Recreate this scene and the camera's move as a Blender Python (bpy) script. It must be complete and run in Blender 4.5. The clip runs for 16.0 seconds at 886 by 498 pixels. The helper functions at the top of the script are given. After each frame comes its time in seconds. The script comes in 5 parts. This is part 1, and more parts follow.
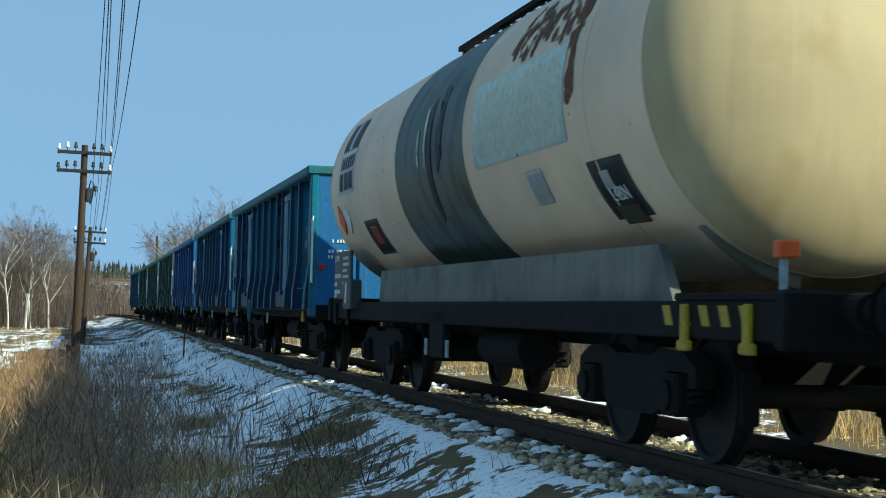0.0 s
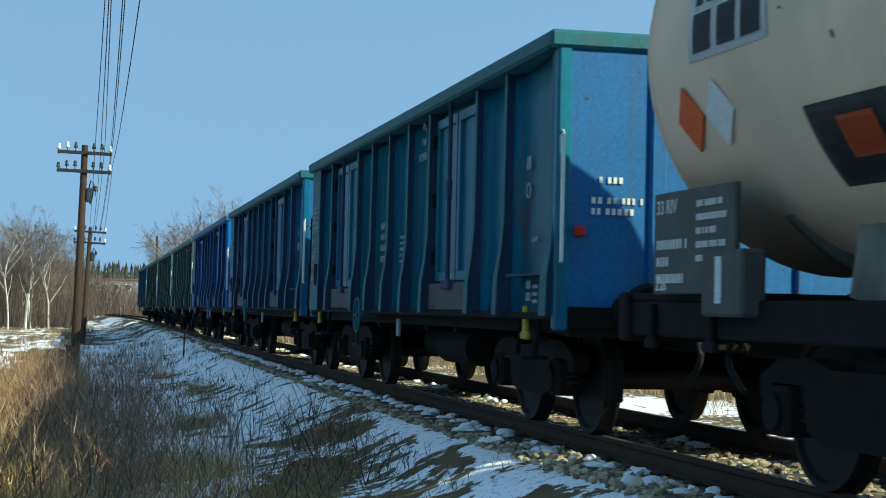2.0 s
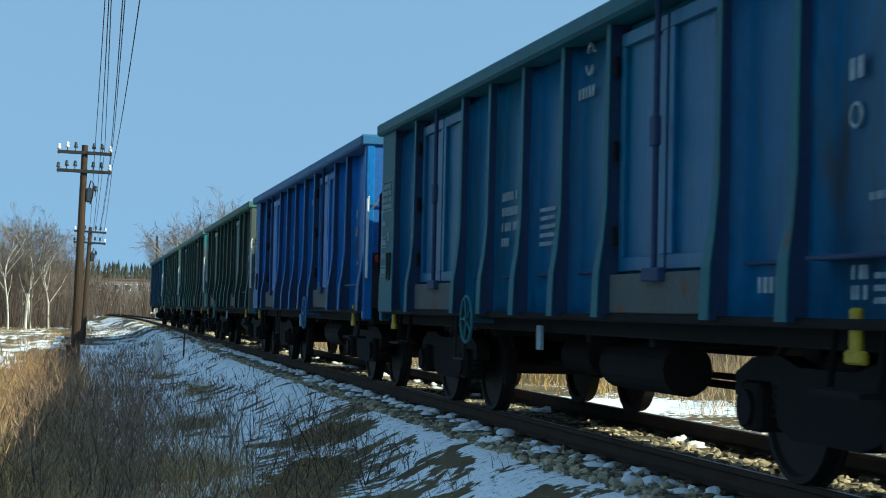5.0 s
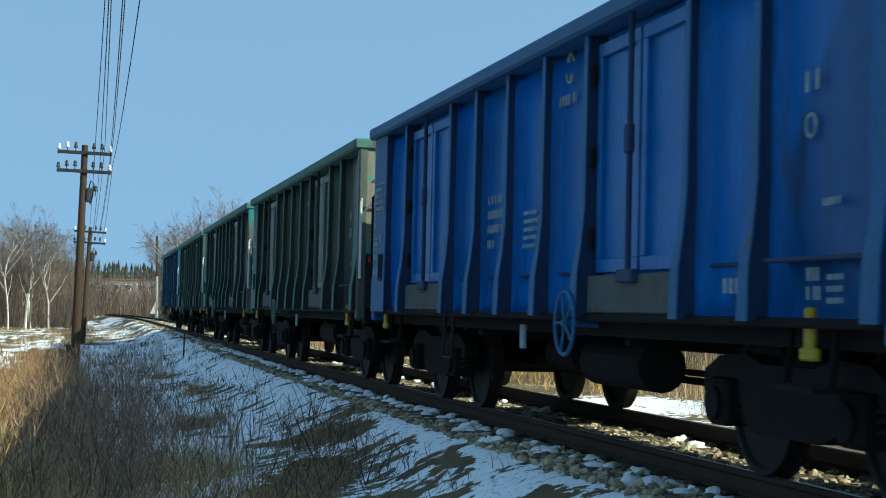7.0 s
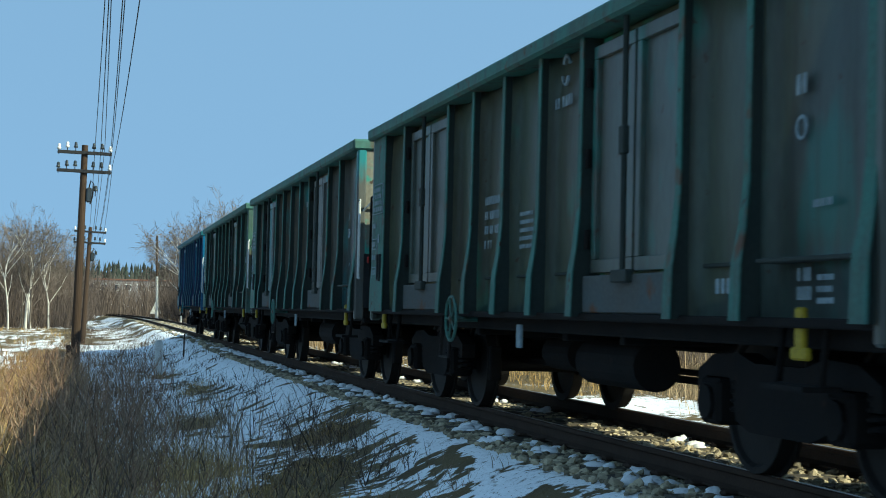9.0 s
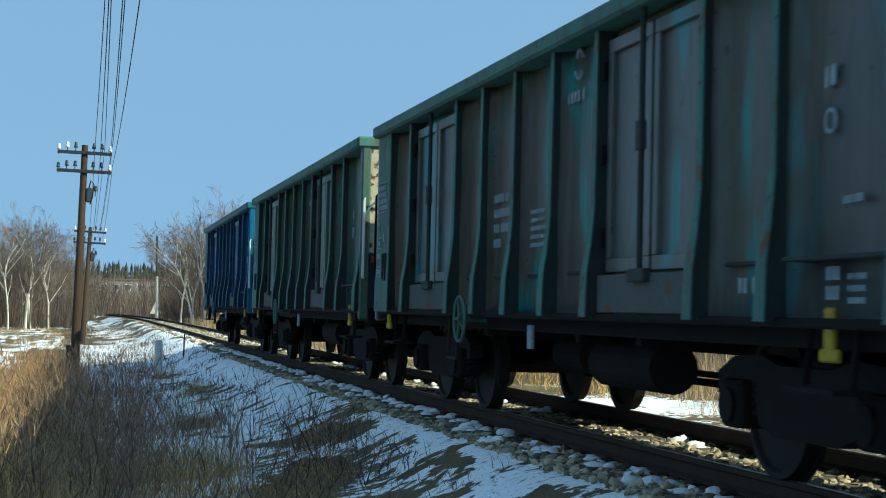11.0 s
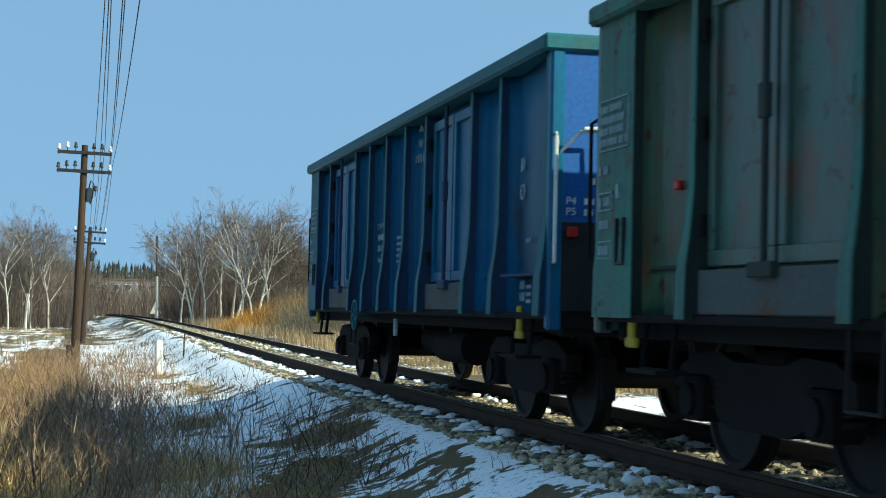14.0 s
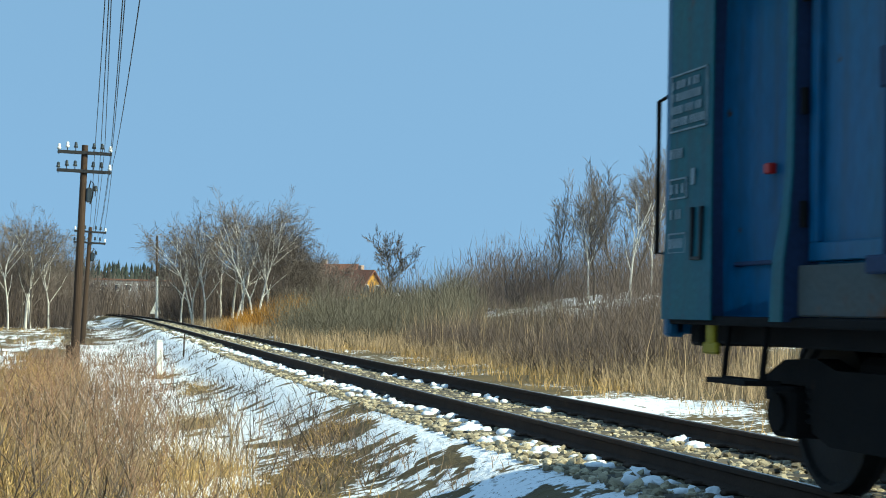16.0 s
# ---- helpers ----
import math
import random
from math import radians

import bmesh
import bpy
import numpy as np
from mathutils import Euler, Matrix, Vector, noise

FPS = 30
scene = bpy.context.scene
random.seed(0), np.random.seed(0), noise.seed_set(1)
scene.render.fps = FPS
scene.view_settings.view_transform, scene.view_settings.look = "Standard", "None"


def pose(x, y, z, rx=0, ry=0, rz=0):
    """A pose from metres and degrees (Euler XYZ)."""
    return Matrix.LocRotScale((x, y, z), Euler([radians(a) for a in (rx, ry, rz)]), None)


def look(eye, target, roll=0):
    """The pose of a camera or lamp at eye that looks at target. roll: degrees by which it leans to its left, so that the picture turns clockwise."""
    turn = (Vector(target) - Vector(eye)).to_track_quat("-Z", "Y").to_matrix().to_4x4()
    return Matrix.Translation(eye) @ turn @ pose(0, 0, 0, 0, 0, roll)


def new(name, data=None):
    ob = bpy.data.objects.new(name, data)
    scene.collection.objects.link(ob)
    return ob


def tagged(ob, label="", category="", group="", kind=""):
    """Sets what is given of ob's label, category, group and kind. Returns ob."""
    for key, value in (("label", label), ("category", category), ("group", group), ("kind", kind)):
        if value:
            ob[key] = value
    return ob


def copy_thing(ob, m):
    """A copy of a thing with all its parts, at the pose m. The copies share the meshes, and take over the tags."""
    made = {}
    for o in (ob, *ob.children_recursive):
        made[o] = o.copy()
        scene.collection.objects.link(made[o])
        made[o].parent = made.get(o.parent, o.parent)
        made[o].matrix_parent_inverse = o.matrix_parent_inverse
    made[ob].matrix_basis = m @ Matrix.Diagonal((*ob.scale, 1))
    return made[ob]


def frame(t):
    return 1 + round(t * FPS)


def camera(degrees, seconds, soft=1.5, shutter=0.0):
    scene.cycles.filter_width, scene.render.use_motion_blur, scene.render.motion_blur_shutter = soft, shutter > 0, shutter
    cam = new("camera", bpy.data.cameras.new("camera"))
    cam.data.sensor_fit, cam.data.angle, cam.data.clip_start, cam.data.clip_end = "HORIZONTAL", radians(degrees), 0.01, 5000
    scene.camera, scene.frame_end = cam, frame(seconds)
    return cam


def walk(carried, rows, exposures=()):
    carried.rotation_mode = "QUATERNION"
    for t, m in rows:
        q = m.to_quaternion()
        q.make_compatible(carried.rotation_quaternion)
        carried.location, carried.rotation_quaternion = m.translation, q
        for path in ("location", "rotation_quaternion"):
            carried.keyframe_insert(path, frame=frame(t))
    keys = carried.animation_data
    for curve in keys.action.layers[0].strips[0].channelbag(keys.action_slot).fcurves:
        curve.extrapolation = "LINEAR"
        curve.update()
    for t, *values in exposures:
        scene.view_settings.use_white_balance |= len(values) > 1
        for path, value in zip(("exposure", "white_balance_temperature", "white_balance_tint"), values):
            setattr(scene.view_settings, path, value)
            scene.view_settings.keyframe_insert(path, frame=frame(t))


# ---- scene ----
cam = camera(29.8, 16.0, soft=1.0, shutter=0.2)
EYE = (0.0, 0.0, 0.997)
STAND = look(EYE, (4.91286, 19.37277, 1.74508), 1.28)
walk(cam, [(0.0, STAND), (16.0, STAND)], exposures=[(0.0, 1.22, 6980, -13), (16.0, 1.22, 6980, -13)])

# ---- daylight ----
world = bpy.data.worlds.new("winter_sky")
scene.world = world
world.use_nodes = True
wn = world.node_tree
sky = wn.nodes.new("ShaderNodeTexSky")
sky.sky_type = 'NISHITA'
sky.sun_disc = False
sky.sun_elevation = radians(33.0)
sky.sun_rotation = radians(133.5)
sky.air_density, sky.dust_density, sky.ozone_density = 1.0, 0.15, 1.6
sky_way, sky_lift = wn.nodes.new("ShaderNodeTexCoord"), wn.nodes.new("ShaderNodeMapping")
sky_lift.inputs["Scale"].default_value = (1, 1, 0.3)
sky_lift.inputs["Location"].default_value = (0, 0, 0.63)
wn.links.new(sky_way.outputs["Generated"], sky_lift.inputs[0])
wn.links.new(sky_lift.outputs[0], sky.inputs[0])
wn.links.new(sky.outputs[0], wn.nodes["Background"].inputs[0])
wn.nodes["Background"].inputs[1].default_value = 0.15
sun = new("sun", bpy.data.lights.new("sun", 'SUN'))
sun.data.energy, sun.data.angle, sun.data.color = 2.9, radians(0.53), (1.0, 0.93, 0.82)
sun.matrix_world = look((1.118 * 30, -1.062 * 30, 30), (0, 0, 0))


# ---- materials ----
def material(name, base, second=None, third=None, rough=0.8, metal=0.0, scale=3.0, fine=40.0, bump=0.2,
             spread=(0.4, 0.65), third_spread=(0.62, 0.72), stretch=(1, 1, 1), vary=0.0, spec=0.3, island=0.0, streak=0.0, speck=None):
    """Noise of two sizes between two colours, a third in patches, a fine bump."""
    m = bpy.data.materials.new(name)
    m.use_nodes = True
    t = m.node_tree
    n, link = t.nodes, t.links.new
    b = n["Principled BSDF"]
    b.inputs["Roughness"].default_value, b.inputs["Metallic"].default_value = rough, metal
    b.inputs["Specular IOR Level"].default_value = spec
    tc, mp = n.new("ShaderNodeTexCoord"), n.new("ShaderNodeMapping")
    mp.inputs["Scale"].default_value = stretch
    link(tc.outputs["Object"], mp.inputs[0])
    big, small = n.new("ShaderNodeTexNoise"), n.new("ShaderNodeTexNoise")
    for node, s in ((big, scale), (small, fine)):
        node.inputs["Scale"].default_value, node.inputs["Detail"].default_value = s, 6
        link(mp.outputs[0], node.inputs["Vector"])

    def ramp(lo, hi, source):
        r = n.new("ShaderNodeMapRange")
        r.inputs[1].default_value, r.inputs[2].default_value = lo, hi
        link(source, r.inputs[0])
        return r.outputs[0]

    def mix(fac, a, c, mode="MIX"):
        x = n.new("ShaderNodeMix")
        x.data_type, x.blend_type = "RGBA", mode
        for sock, v in ((x.inputs[0], fac), (x.inputs[6], a), (x.inputs[7], c)):
            if hasattr(v, "is_linked"):
                link(v, sock)
            elif isinstance(v, tuple):
                sock.default_value = (*v, 1)
            else:
                sock.default_value = v
        return x.outputs[2]

    col = mix(ramp(*spread, big.outputs[0]), base, second or tuple(0.75 * c for c in base))
    grain = ramp(0.3, 0.7, small.outputs[0])
    col = mix(0.35, col, mix(grain, tuple(0.5 * c for c in base), tuple(min(1, 1.35 * c) for c in base)))
    if third:
        patch = n.new("ShaderNodeTexNoise")
        patch.inputs["Scale"].default_value, patch.inputs["Detail"].default_value = scale * 2.3, 8
        link(mp.outputs[0], patch.inputs["Vector"])
        col = mix(ramp(*third_spread, patch.outputs[0]), col, third)
    if streak:
        sm, sn = n.new("ShaderNodeMapping"), n.new("ShaderNodeTexNoise")
        sm.inputs["Scale"].default_value = (9, 9, 0.45)
        sn.inputs["Scale"].default_value, sn.inputs["Detail"].default_value = 1.0, 5
        link(tc.outputs["Object"], sm.inputs[0])
        link(sm.outputs[0], sn.inputs["Vector"])
        run = n.new("ShaderNodeMath")
        run.operation = 'MULTIPLY'
        link(ramp(0.48, 0.72, sn.outputs[0]), run.inputs[0])
        run.inputs[1].default_value = streak
        col = mix(run.outputs[0], col, (0.045, 0.04, 0.036))
    if speck:
        pn = n.new("ShaderNodeTexNoise")
        pn.inputs["Scale"].default_value, pn.inputs["Detail"].default_value, pn.inputs["Roughness"].default_value = 7.0, 4, 0.6
        link(tc.outputs["Object"], pn.inputs["Vector"])
        col = mix(ramp(speck[0], speck[0] + 0.03, pn.outputs[0]), col, speck[1])
    if vary or island:
        src = n.new("ShaderNodeNewGeometry").outputs["Random Per Island"] if island else n.new("ShaderNodeObjectInfo").outputs["Random"]
        hsv = n.new("ShaderNodeHueSaturation")
        r = n.new("ShaderNodeMapRange")
        a = island or vary
        r.inputs[3].default_value, r.inputs[4].default_value = 1 - a, 1 + a
        link(src, r.inputs[0])
        link(r.outputs[0], hsv.inputs["Value"])
        link(col, hsv.inputs["Color"])
        col = hsv.outputs[0]
    link(col, b.inputs["Base Color"])
    if bump:
        bp = n.new("ShaderNodeBump")
        bp.inputs["Strength"].default_value, bp.inputs["Distance"].default_value = bump, 0.02
        link(small.outputs[0], bp.inputs["Height"])
        link(bp.outputs[0], b.inputs["Normal"])
    return m


RUST = (0.11, 0.045, 0.02)
M = {}
M["blue_teal"] = material("faded_blue_teal_paint", (0.0046, 0.1115, 0.1947), (0.0055, 0.1455, 0.1846), (0.05, 0.06, 0.07), 0.42, 0, 0.9, 25, 0.08, stretch=(1, 1, 0.35), third_spread=(0.6, 0.75), spec=0.3, streak=0.45, speck=(0.7, (0.05, 0.028, 0.018)))
M["blue_dark"] = material("dark_blue_paint", (0.0040, 0.0946, 0.2142), (0.0037, 0.1115, 0.1753), (0.04, 0.05, 0.06), 0.42, 0, 0.9, 25, 0.08, stretch=(1, 1, 0.35), third_spread=(0.62, 0.76), spec=0.3, streak=0.4, speck=(0.7, (0.05, 0.028, 0.018)))
M["blue_bright"] = material("bright_blue_paint", (0.0054, 0.1311, 0.4050), (0.0044, 0.1064, 0.3042), (0.04, 0.06, 0.10), 0.42, 0, 0.9, 25, 0.08, stretch=(1, 1, 0.35), third_spread=(0.64, 0.78), spec=0.3, streak=0.3, speck=(0.72, (0.05, 0.028, 0.018)))
M["green_grey"] = material("worn_green_grey_paint", (0.0660, 0.0920, 0.0758), (0.0863, 0.0808, 0.0660), (0.025, 0.17, 0.14), 0.42, 0, 0.8, 22, 0.12, stretch=(1, 1, 0.4), third_spread=(0.56, 0.66), spec=0.5, streak=0.6, speck=(0.66, (0.05, 0.028, 0.018)))
M["green_rust"] = material("weathered_green_paint_with_rust", (0.060, 0.092, 0.072), (0.030, 0.122, 0.095), (0.10, 0.065, 0.045), 0.42, 0, 2.2, 22, 0.12, stretch=(1, 1, 0.5), third_spread=(0.55, 0.66), spec=0.5, streak=0.55, speck=(0.63, (0.05, 0.028, 0.018)))
M["green_patch"] = material("green_paint_with_cyan_patches", (0.0928, 0.0984, 0.0872), (0.0816, 0.0872, 0.0816), (0.02, 0.19, 0.20), 0.42, 0, 0.6, 22, 0.12, stretch=(1, 1, 0.3), third_spread=(0.54, 0.6), spec=0.5, streak=0.55, speck=(0.66, (0.05, 0.028, 0.018)))
M["rib_teal"] = material("pale_teal_rib_paint", (0.0100, 0.1050, 0.1396), (0.0125, 0.1190, 0.1263), RUST, 0.6, 0, 2, 30, 0.1, third_spread=(0.66, 0.78), streak=0.4, speck=(0.68, (0.05, 0.028, 0.018)))
M["rib_blue"] = material("pale_blue_rib_paint", (0.0240, 0.1120, 0.2720), (0.0210, 0.1200, 0.2160), RUST, 0.6, 0, 2, 30, 0.1, third_spread=(0.68, 0.8), streak=0.3, speck=(0.7, (0.05, 0.028, 0.018)))
M["rib_green"] = material("teal_green_rib_paint", (0.0475, 0.1688, 0.1350), (0.0712, 0.1148, 0.0945), RUST, 0.65, 0, 2, 30, 0.1, third_spread=(0.6, 0.72), streak=0.5, speck=(0.64, (0.05, 0.028, 0.018)))
M["end_blue"] = material("sunlit_blue_end_paint", (0.0108, 0.1125, 0.2960), (0.0096, 0.0938, 0.2480), (0.03, 0.10, 0.18), 0.5, 0, 1.2, 30, 0.0, third_spread=(0.62, 0.74), streak=0.3, speck=(0.68, (0.05, 0.028, 0.018)))
M["end_bright"] = material("clean_blue_end_paint", (0.0108, 0.0960, 0.3400), (0.0096, 0.0800, 0.2805), (0.03, 0.08, 0.18), 0.5, 0, 1.2, 30, 0.0, third_spread=(0.66, 0.78), streak=0.2, speck=(0.71, (0.05, 0.028, 0.018)))
M["end_grey"] = material("grey_end_with_worn_paint", (0.20, 0.19, 0.15), (0.15, 0.16, 0.13), (0.05, 0.27, 0.22), 0.7, 0, 1.2, 30, 0.15, third_spread=(0.56, 0.64), streak=0.4, speck=(0.62, (0.05, 0.028, 0.018)))
M["end_rusty"] = material("cream_end_eaten_by_rust", (0.40, 0.37, 0.28), (0.28, 0.27, 0.20), (0.10, 0.05, 0.02), 0.75, 0, 4.0, 18, 0.25, third_spread=(0.57, 0.61))
M["under"] = material("sooty_underframe_steel", (0.010, 0.009, 0.0085), (0.016, 0.013, 0.011), (0.04, 0.022, 0.014), 0.85, 0.0, 3, 40, 0.2, third_spread=(0.68, 0.85), spec=0.12)
M["wheel"] = material("dark_wheel_steel", (0.014, 0.012, 0.011), (0.022, 0.018, 0.015), None, 0.7, 0.2, 4, 40, 0.1)
M["bright_steel"] = material("worn_bright_steel", (0.40, 0.38, 0.36), (0.3, 0.28, 0.26), None, 0.35, 0.9, 5, 60, 0.05)
# darker colours for post webs, door latches and floor strips
M["web_blue"] = material("dark_navy_rib_web", (0.016, 0.034, 0.085), (0.020, 0.042, 0.095), None, 0.7, 0, 2, 30, 0.0)
M["web_green"] = material("dark_grey_green_rib_web", (0.022, 0.032, 0.028), (0.03, 0.036, 0.03), None, 0.75, 0, 2, 30, 0.0)
M["threshold"] = material("scuffed_door_threshold", (0.07, 0.085, 0.085), (0.08, 0.075, 0.065), RUST, 0.75, 0, 2, 30, 0.1, third_spread=(0.6, 0.72))
M["white"] = material("white_stencil_paint", (0.62, 0.64, 0.62), (0.5, 0.53, 0.52), None, 0.6, 0, 6, 60, 0.0)
M["pale"] = material("faded_white_stencil_paint", (0.2880, 0.3526, 0.3772), (0.1600, 0.2214, 0.2460), None, 0.7, 0, 14, 80, 0.0, spread=(0.35, 0.6))
M["yellow"] = material("yellow_hook_paint", (0.3500, 0.2520, 0.0140), (0.2660, 0.1820, 0.0140), RUST, 0.55, 0, 6, 40, 0.1, third_spread=(0.64, 0.74))
M["orange"] = material("orange_placard", (0.62, 0.10, 0.02), (0.5, 0.08, 0.02), None, 0.5, 0, 6, 40, 0.0)
M["red"] = material("red_reflector_plastic", (0.42, 0.018, 0.014), (0.34, 0.015, 0.012), None, 0.4, 0, 6, 40, 0.0)
M["black"] = material("black_paint", (0.012, 0.013, 0.015), (0.02, 0.022, 0.024), None, 0.55, 0, 5, 40, 0.05)
M["rubber"] = material("black_rubber_hose", (0.012, 0.012, 0.012), None, None, 0.75, 0, 8, 50, 0.05)
M["coal"] = material("black_coal_load", (0.015, 0.015, 0.016), (0.025, 0.025, 0.026), None, 0.8, 0, 4, 20, 0.5)
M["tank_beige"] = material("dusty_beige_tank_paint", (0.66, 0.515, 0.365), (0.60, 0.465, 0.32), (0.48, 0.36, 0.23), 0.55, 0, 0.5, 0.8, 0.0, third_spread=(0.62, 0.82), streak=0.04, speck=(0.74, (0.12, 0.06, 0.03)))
# the beige turned yellow: warm sunlight put into the near end's colour
M["tank_sun_tint"] = material("sun_tinted_cream_tank_paint", (0.47, 0.375, 0.215), (0.41, 0.335, 0.195), (0.33, 0.235, 0.105), 0.55, 0, 0.6, 0.9, 0.0, third_spread=(0.6, 0.8), streak=0.12, speck=(0.73, (0.10, 0.05, 0.025)))
M["tank_stain"] = material("oil_stained_green_tank_band", (0.0350, 0.0625, 0.0506), (0.0500, 0.0938, 0.0726), (0.014, 0.015, 0.015), 0.5, 0, 1.5, 14, 0.0, stretch=(1, 1, 0.4), third_spread=(0.5, 0.62))
M["tank_panel"] = material("repainted_pale_green_panel", (0.6250, 0.6890, 0.5750), (0.5625, 0.6240, 0.5250), None, 0.6, 0, 1.5, 16, 0.0)
M["tank_rust"] = material("rust_run", (0.14, 0.06, 0.03), (0.09, 0.04, 0.02), None, 0.8, 0, 6, 40, 0.2)
M["tank_skirt"] = material("grey_green_tank_cradle", (0.150, 0.158, 0.125), (0.105, 0.115, 0.095), (0.07, 0.075, 0.065), 0.65, 0, 0.7, 3, 0.0, third_spread=(0.52, 0.66), streak=0.25)
M["sign_grey"] = material("dark_grey_data_panel", (0.05, 0.055, 0.05), (0.07, 0.075, 0.07), None, 0.6, 0, 5, 40, 0.0)
M["rail"] = material("rusty_brown_rail", (0.062, 0.043, 0.033), (0.045, 0.032, 0.025), None, 0.9, 0.0, 4, 60, 0.15, spec=0.08)
M["sleeper"] = material("weathered_sleeper", (0.10, 0.085, 0.065), (0.07, 0.06, 0.05), None, 0.9, 0, 4, 40, 0.3, vary=0.3)
M["stone"] = material("crushed_ballast_stone", (0.37, 0.31, 0.21), (0.22, 0.185, 0.13), None, 0.9, 0, 14, 90, 0.2, island=0.6)
M["stone_one"] = material("single_ballast_stone", (0.37, 0.31, 0.21), (0.22, 0.185, 0.13), None, 0.9, 0, 14, 90, 0.2, vary=0.6)
M["snow"] = material("old_snow", (0.88, 0.885, 0.90), (0.82, 0.83, 0.85), None, 0.75, 0, 2.5, 25, 0.35)
M["straw"] = material("golden_dry_grass", (0.41, 0.27, 0.11), (0.20, 0.125, 0.055), None, 0.9, 0, 0.8, 12, 0.0, island=0.7)
M["pale_straw"] = material("pale_dry_reed", (0.31, 0.225, 0.135), (0.17, 0.12, 0.08), None, 0.9, 0, 0.6, 12, 0.0, island=0.7)
M["stalk"] = material("brown_dry_weed_stalk", (0.26, 0.175, 0.115), (0.17, 0.118, 0.080), None, 0.9, 0, 1.5, 12, 0.0, island=0.5)
M["red_stalk"] = material("reddish_brown_twig", (0.25, 0.140, 0.085), (0.165, 0.098, 0.062), None, 0.9, 0, 1.5, 12, 0.0, island=0.5)
M["dark_stalk"] = material("dark_brown_stem", (0.085, 0.064, 0.050), (0.11, 0.08, 0.06), None, 0.9, 0, 1.5, 12, 0.0, island=0.5)
M["brush_olive"] = material("olive_grey_brushwood", (0.115, 0.102, 0.075), (0.085, 0.075, 0.056), None, 0.95, 0, 0.5, 6, 0.0, island=0.45)
M["brush_brown"] = material("brown_brushwood", (0.11, 0.083, 0.07), (0.075, 0.06, 0.053), None, 0.95, 0, 0.5, 6, 0.0, island=0.45)
M["brush_orange"] = material("orange_osier_shoots", (0.33, 0.16, 0.03), (0.22, 0.10, 0.025), None, 0.95, 0, 0.5, 6, 0.0, island=0.4)
M["bark"] = material("grey_brown_bark", (0.115, 0.095, 0.08), (0.08, 0.066, 0.055), None, 0.95, 0, 3, 20, 0.2)
M["birch"] = material("white_birch_bark", (0.60, 0.56, 0.50), (0.45, 0.42, 0.37), (0.05, 0.045, 0.04), 0.8, 0, 2.5, 14, 0.1, third_spread=(0.6, 0.66))
M["twig"] = material("grey_brown_twigs", (0.15, 0.12, 0.10), (0.11, 0.088, 0.074), None, 0.95, 0, 1, 8, 0.0, island=0.35)
M["pole"] = material("tarred_wooden_pole", (0.0525, 0.0315, 0.0196), (0.0350, 0.0224, 0.0154), None, 0.85, 0, 3, 40, 0.3, stretch=(1, 1, 0.1))
M["porcelain"] = material("white_porcelain", (0.75, 0.75, 0.73), (0.65, 0.65, 0.63), None, 0.15, 0, 6, 40, 0.0, spec=0.6)
M["brown_insulator"] = material("dark_glazed_insulator", (0.03, 0.035, 0.035), None, None, 0.15, 0, 6, 40, 0.0, spec=0.6)
M["wire"] = material("oxidised_wire", (0.03, 0.03, 0.032), None, None, 0.6, 0.4, 6, 40, 0.0)
M["conifer"] = material("dark_far_forest", (0.028, 0.038, 0.03), (0.04, 0.045, 0.036), None, 0.95, 0, 0.05, 1, 0.0, island=0.35)
M["roof"] = material("brown_tiled_roof", (0.17, 0.075, 0.05), (0.13, 0.06, 0.042), None, 0.85, 0, 2, 12, 0.2, stretch=(1, 1, 4))
M["wall_tan"] = material("pinkish_render", (0.36, 0.25, 0.19), (0.32, 0.22, 0.17), None, 0.9, 0, 1.5, 20, 0.1)
M["wall_orange"] = material("orange_painted_wall", (0.55, 0.27, 0.03), (0.48, 0.23, 0.03), None, 0.85, 0, 1.5, 20, 0.1)
M["wall_grey"] = material("grey_concrete_panel_wall", (0.1820, 0.1680, 0.1680), (0.1470, 0.1365, 0.1365), None, 0.9, 0, 0.3, 4, 0.1)
M["glass"] = material("dark_window_glass", (0.03, 0.035, 0.045), None, None, 0.1, 0, 3, 20, 0.0, spec=0.6)
M["concrete"] = material("white_limewashed_concrete", (0.66, 0.65, 0.62), (0.5, 0.49, 0.46), None, 0.85, 0, 6, 50, 0.2)


# ---- small building helpers ----
def bm_box(bm, lo, hi, bevel=0.0):
    """An axis-aligned block between two corners."""
    s = [b - a for a, b in zip(lo, hi)]
    c = [(a + b) / 2 for a, b in zip(lo, hi)]
    made = bmesh.ops.create_cube(bm, size=1.0, matrix=Matrix.Translation(c) @ Matrix.Diagonal((*s, 1)))
    if bevel:
        es = list({e for v in made["verts"] for e in v.link_edges})
        bmesh.ops.bevel(bm, geom=es, offset=bevel, segments=1, affect='EDGES')
    return bm


def bm_rod(bm, a, b, r0, r1=None, n=8):
    """A round rod from a to b."""
    a, b = Vector(a), Vector(b)
    m = Matrix.Translation((a + b) / 2) @ (b - a).to_track_quat('Z', 'Y').to_matrix().to_4x4()
    bmesh.ops.create_cone(bm, cap_ends=True, segments=n, radius1=r0, radius2=r0 if r1 is None else r1, depth=(b - a).length, matrix=m)
    return bm


